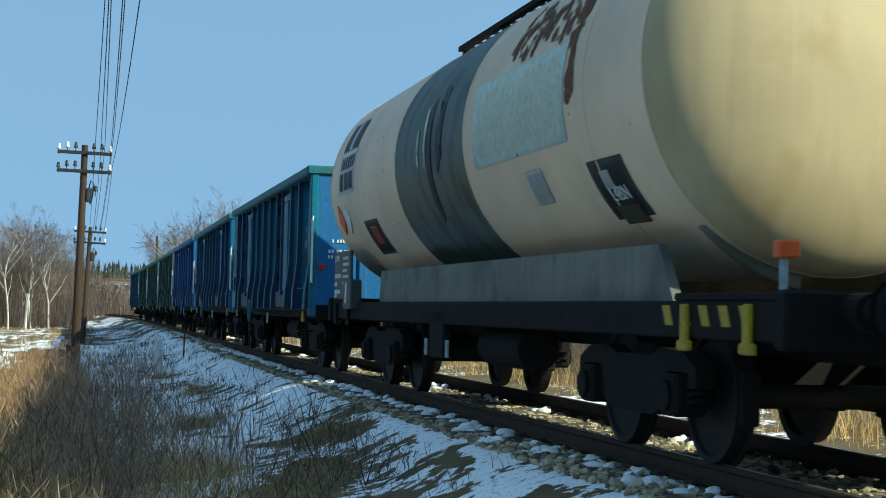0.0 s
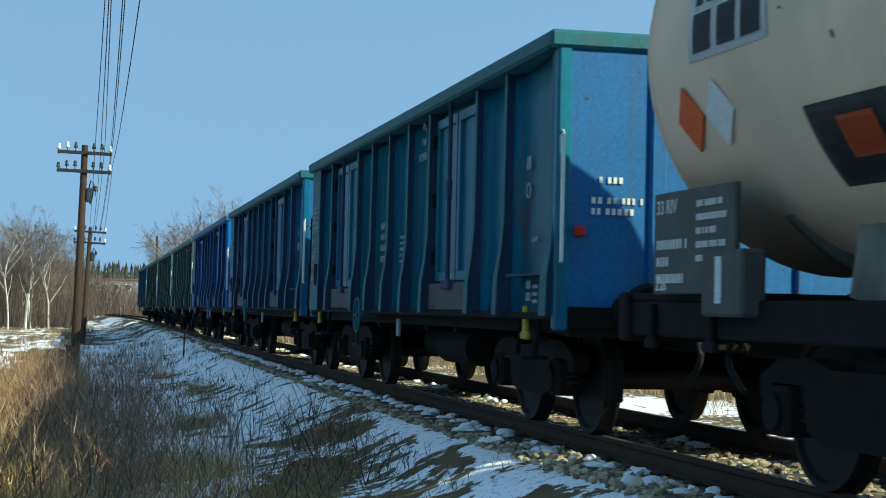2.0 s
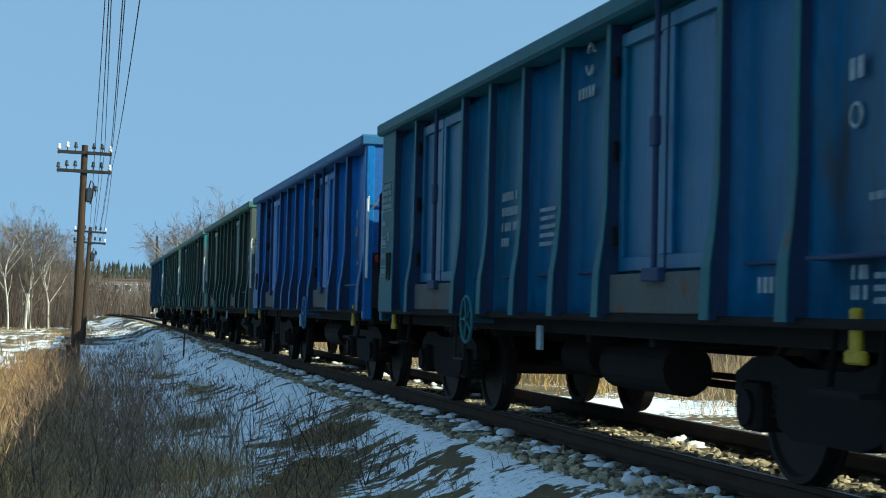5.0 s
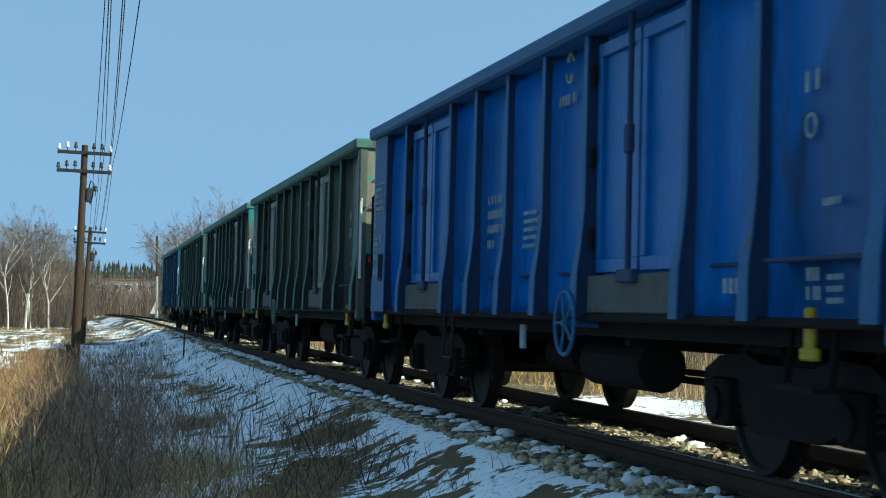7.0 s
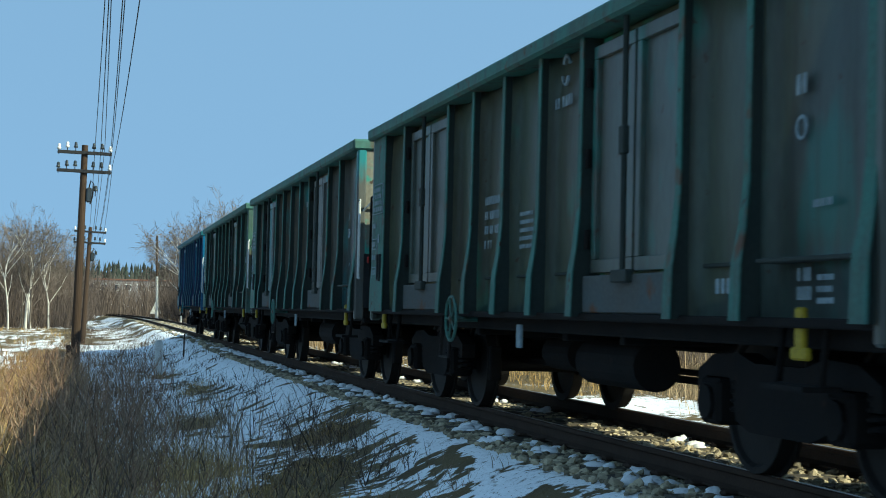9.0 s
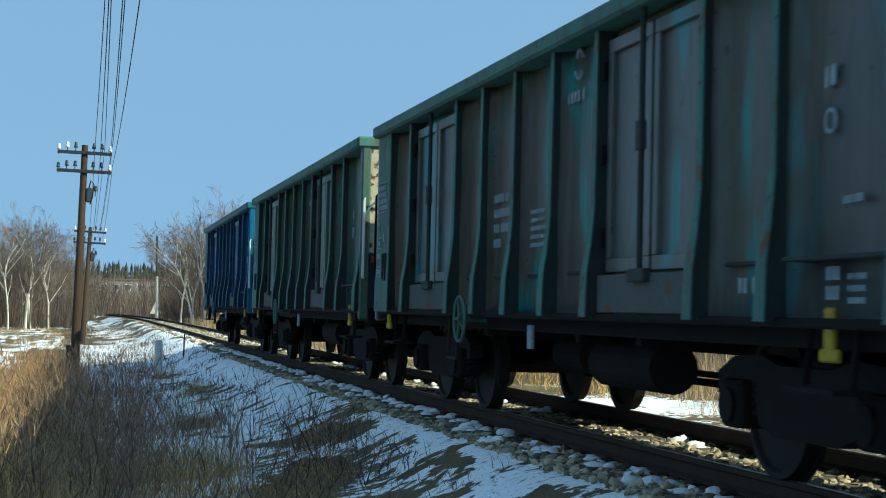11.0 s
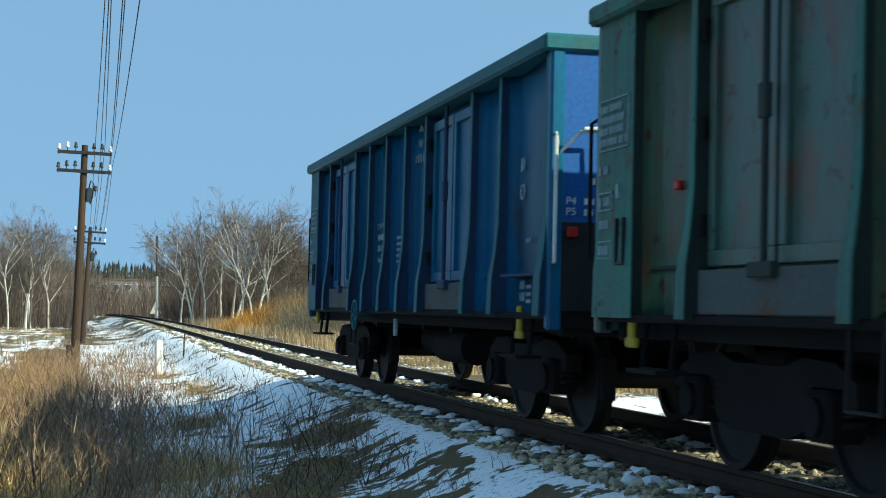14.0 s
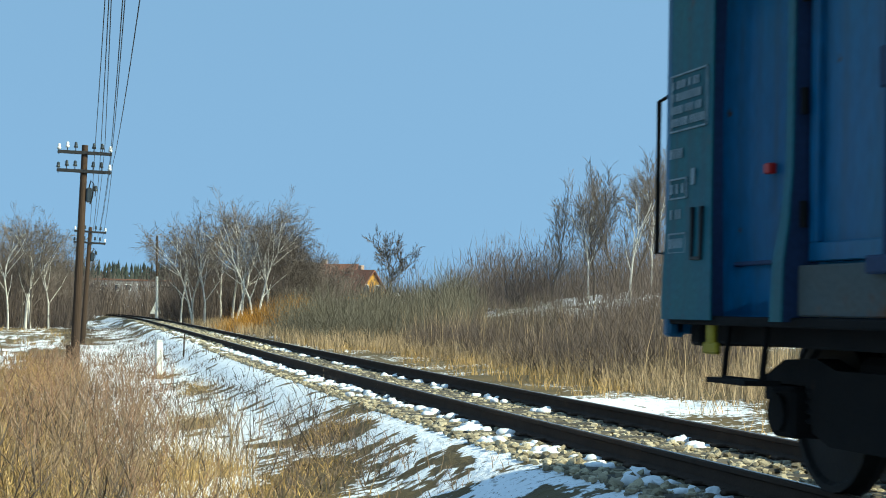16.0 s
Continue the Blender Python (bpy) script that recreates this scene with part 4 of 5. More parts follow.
    for y, mat, words in ((6.5, "orange", "orange warning diamond"), (6.06, "white", "white warning diamond")):
        bm = bmesh.new()
        e = radians(-20)
        c = Vector((-(R + 0.012) * math.cos(e), y, cz + (R + 0.012) * math.sin(e)))
        up, out = Vector((math.sin(-e) * -1, 0, math.cos(e))) * 0.21, Vector((-math.cos(e), 0, math.sin(e))) * 0.005
        q = [c + up, c + Vector((0, 0.2, 0)), c - up, c - Vector((0, 0.2, 0))]
        a, b = [bm.verts.new(v - out * 2) for v in q], [bm.verts.new(v + out) for v in q]
        bm.faces.new(a)
        bm.faces.new(b)
        for i in range(4):
            bm.faces.new((a[i], a[(i + 1) % 4], b[(i + 1) % 4], b[i]))
        part("hazard_label", bm, mat, w, words)
    patch("drip_stain", "black", 0.1, 0.35, -12, 26, "black oil runs", 0.008, 14, 3)
    patch("drip_stain", "black", 0.6, 0.8, -30, 20, "black oil runs", 0.008, 12, 4)
    patch("drip_stain", "tank_panel", 0.85, 0.95, -6, 18, "pale scraped streak", 0.008, 10, 5)
    patch("drip_stain", "tank_panel", 1.2, 1.28, -2, 10, "pale scraped streak", 0.008, 10, 6)
    # the maker's lettering as plain dark and white shapes
    patch("logo_field", "white", 5.26, 6.38, -6.5, 17, "white logo field")
    for k in range(6):
        patch("logo_bar", "black", 5.33 + 0.17 * k, 5.43 + 0.17 * k, 7, 14, "", 0.012)
    for y in (5.34, 5.68, 6.04):
        patch("logo_bar", "black", y, y + 0.26, -4.5, 5, "", 0.012)
    for y in (5.36, 6.02):
        patch("logo_bar", "black", y, y + 0.40, 18, 35, "", 0.012)
    patch("logo_field", "white", 5.80, 5.98, 18, 33, "", 0.010)
    # filling gangway on top
    bm = bmesh.new()
    for x in (-0.35, 0.35):
        bm_box(bm, (x - 0.04, -3.8, cz + R + 0.10), (x + 0.04, 3.8, cz + R + 0.16))
    for k in range(20):
        bm_box(bm, (-0.35, -3.75 + 0.39 * k, cz + R + 0.13), (0.35, -3.68 + 0.39 * k, cz + R + 0.155))
    for y in (-3.7, -1.8, 0, 1.8, 3.7):
        bm_box(bm, (-0.35, y - 0.04, cz + R - 0.1), (-0.27, y + 0.04, cz + R + 0.12))
        bm_box(bm, (0.27, y - 0.04, cz + R - 0.1), (0.35, y + 0.04, cz + R + 0.12))
    part("gangway", bm, "under", w, "dark filling gangway along the tank top")
    bm = bm_rod(bmesh.new(), (0, 0, cz + R - 0.05), (0, 0, cz + R + 0.3), 0.3, None, 18)
    part("dome_lid", bm, "tank_stain", w)
    # cradle: skirts along the barrel foot, saddles, frame
    for s in (-1, 1):
        bm = bmesh.new()
        prof = [(-5.75, 1.10), (-5.45, 1.50), (4.75, 1.50), (4.85, 1.12), (4.5, 1.06), (3.9, 0.98), (-4.4, 0.98), (-5.2, 1.10)]
        a = [bm.verts.new((s * 1.12, y, z)) for y, z in prof]
        b = [bm.verts.new((s * 1.05, y, z)) for y, z in prof]
        for i in range(8):
            bm.faces.new((a[i], a[(i + 1) % 8], b[(i + 1) % 8], b[i]))
        bm.faces.new(a)
        bm.faces.new(b)
        part("cradle_skirt", bm, "tank_skirt", w, "grey-green cradle skirt below the barrel")
        part("sole_bar", box((s * 1.2 - 0.05, -7.8, 0.86), (s * 1.2 + 0.05, 7.8, 1.1), 0.015), "under", w)
        for y in (-6.35, -7.35, 6.35, 7.35):
            bm = box((s * 1.27 - 0.02, y - 0.05, 0.82), (s * 1.27 + 0.02, y + 0.05, 1.08), 0.012)
            bm_box(bm, (s * 1.27 - 0.02, y - 0.1, 0.78), (s * 1.27 + 0.02, y + 0.1, 0.85), 0.012)
            part("tow_hook", bm, "yellow" if y < 0 else "under", w, "yellow forged towing hook" if y < 0 else "")
        for e in (-1,):
            for k in range(5):
                y = e * 6.1 + e * 0.32 * k
                bm = bmesh.new()
                q = [(y, 0.94), (y + 0.13, 0.94), (y + 0.2, 1.07), (y + 0.07, 1.07)]
                v0 = [bm.verts.new((s * 1.252, yy, zz)) for yy, zz in q]
                v1 = [bm.verts.new((s * 1.258, yy, zz)) for yy, zz in q]
                bm.faces.new(v0)
                bm.faces.new(v1)
                for i in range(4):
                    bm.faces.new((v0[i], v0[(i + 1) % 4], v1[(i + 1) % 4], v1[i]))
                part("warning_stripe", bm, "yellow", w, "worn yellow warning stripe")
    part("data_panel", box((-1.34, 5.85, 1.14), (-1.30, 7.15, 1.80), 0.01), "sign_grey", w, "dark grey plate with white data")
    pl = (lambda u, v: (-1.342, -u, v), (-1, 0, 0))
    bars("stencil", "white", w, [(-7.08, 1.54 - 0.11 * k, (0.52, 0.5, 0.2, 0.45)[k], 0.06) for k in range(1, 4)] + [(-6.42, 1.68 - 0.085 * k, (0.4, 0.45, 0.3, 0.45, 0.4)[k], 0.04) for k in range(5)], pl, "white data lines", seed=seed)
    for words, z in (("33 RIV", 1.66), ("Zas", 1.165)):
        cu = bpy.data.curves.new("lettering", 'FONT')
        cu.body, cu.size, cu.extrude = words, 0.13, 0.002
        cu.materials.append(M["white"])
        tx = new("lettering", cu)
        tx.parent = w
        tx.matrix_basis = pose(-1.343, 7.1, z, 0, 0, -90) @ pose(0, 0, 0, 90, 0, 0)
        tagged(tx, "white stencilled letters")
    part("document_box", box((-1.36, 5.7, 1.0), (-1.2, 6.3, 1.4), 0.02), "sign_grey", w)
    part("document_sheet", box((-1.372, 5.98, 1.08), (-1.362, 6.06, 1.36)), "white", w)
    for s in (-1, 1):
        y = s * 7.85
        part("head_stock", box((-1.3, y - 0.08, 0.82), (1.3, y + 0.08, 1.16), 0.02), "under", w)
        part("platform", box((-1.25, min(s * 6.1, y), 1.10), (1.25, max(s * 6.1, y), 1.15), 0.01), "under", w)
        end_gear(w, y, s)
    bm = box((-1.22, -7.70, 1.15), (-1.18, -7.66, 1.34), 0.005)
    part("lamp_bracket", bm, "pale", w)
    part("tail_disc", box((-1.25, -7.73, 1.34), (-1.12, -7.63, 1.44), 0.01), "orange", w, "small orange marker plate")
    part("centre_sill", box((-0.35, -7.8, 0.72), (0.35, 7.8, 1.15), 0.02), "under", w)
    part("air_tank", bm_rod(bmesh.new(), (-0.85, -1.6, 0.66), (-0.85, -0.1, 0.66), 0.2, None, 16), "under", w, "black brake air reservoir")
    bm = bm_rod(bmesh.new(), (-1.1, 0.9, 0.6), (-0.4, 0.9, 0.6), 0.12, None, 14)
    bm_rod(bm, (0, 0.9, 0.6), (0, 0.9, 1.35), 0.14, None, 14)
    bm_box(bm, (-1.25, 0.6, 0.5), (-1.15, 1.25, 1.0), 0.02)
    part("outlet_valve", bm, "under", w, "dark bottom outlet valve")
    for y in (0.35, 1.35):
        part("valve_plate", box((-1.27, y - 0.05, 0.52), (-1.25, y + 0.05, 0.70), 0.004), "pale", w)
    bogie(w, -4.8)
    bogie(w, 4.8)
    return w


TRAIN_LINE = (0.00012277110, -0.0050560569, 0.0207765356, -6.5773342, 122.401)
TRAIN = []
KINDS = [("blue_dark", "rib_teal", "end_bright", 1.0, "blue open bogie wagon with worn ribs and white marks"),
         ("green_rust", "rib_green", "end_rusty", 1.0, "weathered green open wagon with a rust-eaten cream end"),
         ("green_patch", "rib_green", "end_grey", 1.0, "grey-green open wagon with cyan repainted patches"),
         ("green_grey", "rib_green", "end_grey", 1.0, "dark grey-green open wagon with teal ribs"),
         ("blue_bright", "rib_blue", "end_bright", 1.0, "bright blue open bogie wagon with white stencils"),
         ("blue_dark", "rib_teal", "end_blue", 1.0, "dark blue open bogie wagon with a clean blue end"),
         ("blue_teal", "rib_teal", "end_blue", 0.0, "faded blue-teal open wagon with a sunlit blue end")]
for i, (a, b, c, low, words) in enumerate(KINDS):
    TRAIN.append((gondola("open_wagon", a, b, c, words, 11 + i, low, (8.05, 0.235) if i == 4 else (4.55, 0.18 if i == 0 else 0.21)), 14.04 * i + HALF))
TRAIN.append((tank_wagon("tank_wagon", "dusty beige bogie tank wagon with oil-stained band", 41), 97.67 + 8.45))
TRAIN.append((tank_wagon("tank_wagon", "stained beige bogie tank wagon ahead of its twin", 43), 97.67 + 8.45 + 16.95))


# ---- plants: ribbons, trees, thickets ----
def ribbons(name, base, tip, bend, width, mat, label, category):
    """Thin tapered blades from base to tip, bent in the middle, in one mesh."""
    rnd = np.random.default_rng(len(name))
    base, tip, bend = (np.asarray(a, float) for a in (base, tip, bend))
    width = np.asarray(width, float)[:, None]
    n = len(base)
    a = rnd.uniform(0, 2 * np.pi, n)
    across = np.stack([np.cos(a), np.sin(a) * 0.4, np.zeros(n)], 1) * width / 2
    mid = (base + tip) / 2 + bend
    v = np.stack([base - across, base + across, mid + across * 0.8, mid - across * 0.8, tip], 1).reshape(-1, 3)
    k = np.arange(n)[:, None] * 5
    faces = np.concatenate([k + np.array([[0, 1, 2, 3]])]).tolist() + (k + np.array([[3, 2, 4]])).tolist()
    ob = new(name, mesh_from(name, v.tolist(), faces, mat))
    return tagged(ob, label, category, kind="stuff")


def ground_many(x, y):
    return np.array([ground_z(float(a), float(b)) for a, b in zip(x, y)])


def tufts(name, n, place, height, width, lean, mat, label, category="dry grass", clump=12, spread=0.18, seed=1):
    """Grass in clumps. place(rnd) gives the (x, y) of a clump and a size factor, or None."""
    rnd = np.random.default_rng(seed)
    bx, by, hs, cx, cy = [], [], [], [], []
    while len(bx) < n:
        got = place(rnd)
        if got is None:
            continue
        x, y, f = got
        k = int(rnd.integers(clump // 2, clump + clump // 2 + 1))
        dx, dy = rnd.normal(0, spread, k), rnd.normal(0, spread, k)
        bx += list(x + dx)
        by += list(y + dy)
        cx += list(dx / spread)
        cy += list(dy / spread)
        hs += list(rnd.uniform(*height, k) * f)
    bx, by, hs, cx, cy = (np.array(a) for a in (bx, by, hs, cx, cy))
    base = np.stack([bx, by, ground_many(bx, by) - 0.03], 1)
    m = len(bx)
    out = np.stack([cx * lean * 0.5 + rnd.normal(0, lean, m), cy * lean * 0.5 + rnd.normal(0, lean, m), np.ones(m)], 1)
    tip = base + out * hs[:, None]
    tip[:, 2] -= 0.25 * np.hypot(out[:, 0], out[:, 1]) * hs
    bend = np.stack([-out[:, 0] * hs * 0.16, -out[:, 1] * hs * 0.16, hs * 0.05], 1)
    return ribbons(name, base, tip, bend, rnd.uniform(0.6, 1.3, m) * width, mat, label, category)


def weeds(name, n, place, height, width, mat, label, twigs=7, seed=1, category="weeds"):
    """Stiff dead stalks with side twigs."""
    rnd = np.random.default_rng(seed)
    B, T, D, Wd = [], [], [], []
    made = 0
    while made < n:
        got = place(rnd)
        if got is None:
            continue
        x, y, f = got
        made += 1
        h = rnd.uniform(*height) * f
        b = np.array([x, y, ground_z(x, y) - 0.03])
        lean = np.array([rnd.normal(0, 0.34), rnd.normal(0, 0.34), 1.0])
        t = b + lean * h
        bow = np.array([rnd.normal(0, 0.11), rnd.normal(0, 0.11), 0]) * h
        B.append(b), T.append(t), D.append(bow), Wd.append(width * rnd.uniform(0.8, 1.4))
        for _ in range(int(rnd.integers(twigs // 2, twigs + 1))):
            u = rnd.uniform(0.25, 0.95)
            p = b + (t - b) * u + bow * 4 * u * (1 - u)
            q = p + np.array([rnd.normal(0, 0.28), rnd.normal(0, 0.28), rnd.uniform(0.15, 0.5)]) * h * 0.6
            B.append(p), T.append(q), D.append(np.array([0, 0, -0.02 * h])), Wd.append(width * rnd.uniform(0.4, 0.7))
    return ribbons(name, B, T, D, Wd, mat, label, category)


def shrubs(name, n, place, size, tall, twig, width, mat, label, category="brushwood", per=60, seed=1):
    """Domed bare shrubs: a haze of short twigs out of a few stems."""
    rnd = np.random.default_rng(seed)
    B, T, D, W = [], [], [], []
    made = 0
    while made < n:
        got = place(rnd)
        if got is None:
            continue
        x, y, f = got
        made += 1
        rad, high = rnd.uniform(*size) * (0.6 + 0.4 * f), rnd.uniform(*tall) * f
        root = np.array([x, y, ground_z(x, y)])
        a, el, rho = rnd.uniform(0, 6.283, per), np.arcsin(rnd.uniform(0.02, 1, per)), rnd.random(per)**0.45
        out = np.stack([np.cos(a) * np.cos(el), np.sin(a) * np.cos(el), np.sin(el)], 1)
        p = root + out * rho[:, None] * (rad, rad, high)
        way = out * 0.5 + rnd.normal(0, 0.35, (per, 3)) + (0, 0, 0.45)
        q = p + way * rnd.uniform(0.6, 1.3, per)[:, None] * twig
        B.append(p), T.append(q), D.append(rnd.normal(0, 0.08 * twig, (per, 3))), W.append(rnd.uniform(0.5, 1.1, per) * width)
        k = per // 7
        B.append(np.repeat(root[None], k, 0) + rnd.normal(0, 0.12, (k, 3)) * (1, 1, 0.1)), T.append(p[:k]), D.append(rnd.normal(0, 0.05 * high, (k, 3))), W.append(np.full(k, width * 1.6))
    return ribbons(name, np.concatenate(B), np.concatenate(T), np.concatenate(D), np.concatenate(W), mat, label, category)


def wedge(s0, s1, y0, y1, power=1.0, rmin=-99, rmax=99, f=None):
    """Places between two bearings (x / y) and two distances, kept within side distances of the line."""
    def place(rnd):
        y = y0 + (y1 - y0) * rnd.random()**power
        x = y * rnd.uniform(s0, s1)
        r = x - track_x(y)
        if not rmin < r < rmax:
            return None
        k = 1.0 + 0.85 * noise.noise((x * 0.22, y * 0.12, 11))
        if y > 30 and noise.noise((x * 0.16, y * 0.09, 31)) < -0.22:
            return None
        return x, y, k * (f(x, y) if f else 1.0)
    return place


def strip(r0, r1, y0, y1, power=1.0, patchy=0.0, seed=0):
    def place(rnd):
        y = y0 + (y1 - y0) * rnd.random()**power
        r = rnd.uniform(r0, r1)
        x = track_x(y) + r
        if patchy and noise.noise((x * 0.5, y * 0.3, seed)) < patchy:
            return None
        return x, y, 1.0 + 0.35 * noise.noise((x * 0.4, y * 0.3, 4))
    return place


# the verge between the lane and the line
tufts("dry_grass", 8500, wedge(-0.045, 0.034, 12.5, 46, 1.4), (0.2, 0.75), 0.012, 0.40, "straw", "golden dry grass on the verge", seed=2)
tufts("dry_grass", 6500, wedge(0.02, 0.15, 12.5, 20, 1.2, rmax=-3.1), (0.2, 0.55), 0.008, 0.34, "straw", "yellow dry grass tufts at the edge of the snow", spread=0.14, seed=3)
def bare_patch(rnd):
    pr, py, wr, wy, deep = BARE[int(rnd.integers(len(BARE)))]
    y = py + rnd.normal(0, wy * 0.6)
    r = pr + rnd.normal(0, wr * 0.6)
    return track_x(y) + r, y, rnd.uniform(0.6, 1.3)


tufts("matted_grass", 3500, bare_patch, (0.06, 0.2), 0.010, 0.7, "straw", "yellow-green matted grass in thawed patches", spread=0.12, seed=31)
tufts("matted_grass", 2800, bare_patch, (0.05, 0.16), 0.012, 0.9, "stalk", "dark matted grass between snow patches", spread=0.25, seed=4)
weeds("dead_stalks", 620, wedge(0.012, 0.075, 15, 44, 1.3), (0.5, 1.15), 0.013, "stalk", "dense dark brown dead stalks on the verge", 9, 5)
weeds("red_twigs", 760, wedge(-0.005, 0.088, 18, 48, 1.0, rmax=-2.9), (0.5, 1.15), 0.012, "red_stalk", "reddish brown twigs beside the pole", 9, 6)
weeds("dead_stalks", 330, wedge(0.06, 0.17, 13.5, 30, 1.2, rmax=-2.4), (0.3, 0.85), 0.008, "stalk", "thin dead stalks standing in the snow", 7, 7)
weeds("dead_stalks", 190, wedge(0.15, 0.34, 13, 24, 1.1, rmax=-1.9), (0.15, 0.6), 0.0065, "stalk", "thin grey stalks standing in the snow", 6, 8)
weeds("pale_stalks", 520, wedge(-0.01, 0.13, 13, 24, 1.2, rmax=-2.7), (0.35, 0.95), 0.011, "pale_straw", "pale tan dead stems on the verge", 6, 27)
weeds("dark_stems", 200, wedge(-0.02, 0.075, 13.5, 24, 1.2), (0.5, 1.15), 0.016, "dark_stalk", "dark upright dead stems among the grass", 5, 41)
weeds("dark_stems", 240, wedge(0.06, 0.21, 14.5, 30, 1.1, rmax=-2.1), (0.35, 0.9), 0.013, "dark_stalk", "dark dead stems standing in the snow", 7, 42)
weeds("dark_stems", 110, wedge(0.17, 0.33, 14.5, 24, 1.1, rmax=-1.9), (0.2, 0.6), 0.011, "dark_stalk", "dark branching weeds standing in the snow", 9, 43)
weeds("sapling_twigs", 70, wedge(0.0, 0.11, 13.2, 17, 1.0), (0.6, 1.2), 0.012, "red_stalk", "slim bare shoots close by", 8, 9)
tufts("snow_grass", 1500, strip(-4.4, -1.9, 13, 45, 1.6, 0.02, 8), (0.05, 0.18), 0.007, 0.6, "stalk", "short dead blades poking through the snow", clump=6, seed=10)
tufts("bank_grass", 7000, strip(-5.8, -1.8, 28, 120, 1.2, -0.12, 3), (0.08, 0.32), 0.016, 0.5, "dark_stalk", "dark dead grass showing through the snow of the bank", clump=10, spread=0.3, seed=45)
tufts("lane_grass", 800, wedge(-0.03, 0.03, 50, 130, 1.0), (0.15, 0.4), 0.03, 0.3, "straw", "short yellow grass along the snowy lane", seed=12)

# across the line: straw, osiers and brushwood on the bank
tufts("reeds", 15000, strip(4.8, 9.5, 14, 62, 1.1), (0.3, 0.8), 0.013, 0.3, "pale_straw", "pale dry reeds beyond the track", clump=16, seed=13)
tufts("reeds", 9000, strip(3.2, 9, 55, 140, 1.0), (0.35, 0.8), 0.028, 0.16, "pale_straw", "pale dry reeds farther along the track", clump=16, spread=0.3, seed=14)
tufts("gold_grass", 3800, strip(3.6, 5.9, 12, 70, 1.2, -0.05, 5), (0.15, 0.42), 0.012, 0.3, "straw", "golden grass at the foot of the bank", clump=14, seed=15)
low_left = lambda x, y: 0.62 + 0.55 * max(0.0, min(1.0, (x / y - 0.30) / 0.08))
shrubs("brushwood", 520, wedge(0.15, 0.275, 58, 105, 1.0, rmin=4.5), (0.6, 1.4), (1.3, 2.3), 0.55, 0.02, "brush_olive", "olive grey bare brushwood on the bank", per=80, seed=16)
shrubs("brushwood", 800, wedge(0.235, 0.46, 30, 64, 1.0, rmin=5.6, f=low_left), (0.5, 1.1), (1.0, 1.9), 0.42, 0.011, "brush_brown", "brown bare brushwood on the bank", per=90, seed=17)
shrubs("brushwood", 420, wedge(0.19, 0.46, 86, 114, 1.0, rmin=8, f=lambda x, y: 0.62 + 0.6 * max(0, min(1, (x / y - 0.24) / 0.07))), (0.9, 1.9), (2.2, 3.6), 0.7, 0.028, "brush_brown", "dark bare thicket along the crest of the bank", per=100, seed=18)
tufts("tall_reeds", 1500, strip(6.0, 12.0, 24, 62, 1.0), (1.0, 1.9), 0.016, 0.14, "pale_straw", "tall pale stems in front of the brushwood", "reeds", 5, 0.3, 25)
shrubs("brushwood", 150, wedge(0.2, 0.33, 42, 62, 1.0, rmin=8, f=low_left), (0.6, 1.1), (1.0, 1.7), 0.4, 0.012, "brush_olive", "rounded bare shrubs on the bank", per=110, seed=26)
tufts("osier", 4200, wedge(0.128, 0.166, 92, 104, 1.0, f=lambda x, y: 0.45 + 0.75 * max(0.0, min(1.0, (x / y - 0.125) / 0.03))), (1.0, 1.9), 0.026, 0.22, "brush_orange", "orange osier shoots by the line", "brushwood", 40, 0.5, 19)
shrubs("thicket", 200, wedge(0.083, 0.168, 126, 150, 1.0, rmin=3.5), (1.2, 2.4), (3.6, 6.6), 1.0, 0.028, "brush_brown", "bare brown undergrowth round the birches", "thicket", 110, 51)
shrubs("thicket", 140, wedge(-0.06, 0.035, 126, 160, 1.0), (1.2, 2.2), (2.5, 5.5), 1.0, 0.03, "brush_brown", "bare brown undergrowth beside the lane", "thicket", 100, 52)
tufts("far_thicket", 13000, wedge(-0.06, 0.21, 165, 215, 1.0), (2.6, 5.6), 0.06, 0.22, "brush_brown", "far bare thicket behind the birches", "thicket", 26, 1.2, 20)
tufts("thicket", 5000, wedge(0.083, 0.185, 128, 150, 1.0, rmin=3.5), (2.0, 5.5), 0.05, 0.16, "brush_brown", "bare undergrowth between the birch trunks", "thicket", 26, 0.7, 21)
tufts("thicket", 5000, wedge(-0.05, 0.03, 128, 160, 1.0), (2.0, 6.0), 0.05, 0.14, "brush_brown", "bare undergrowth at the edge of the wood", "thicket", 26, 0.7, 22)


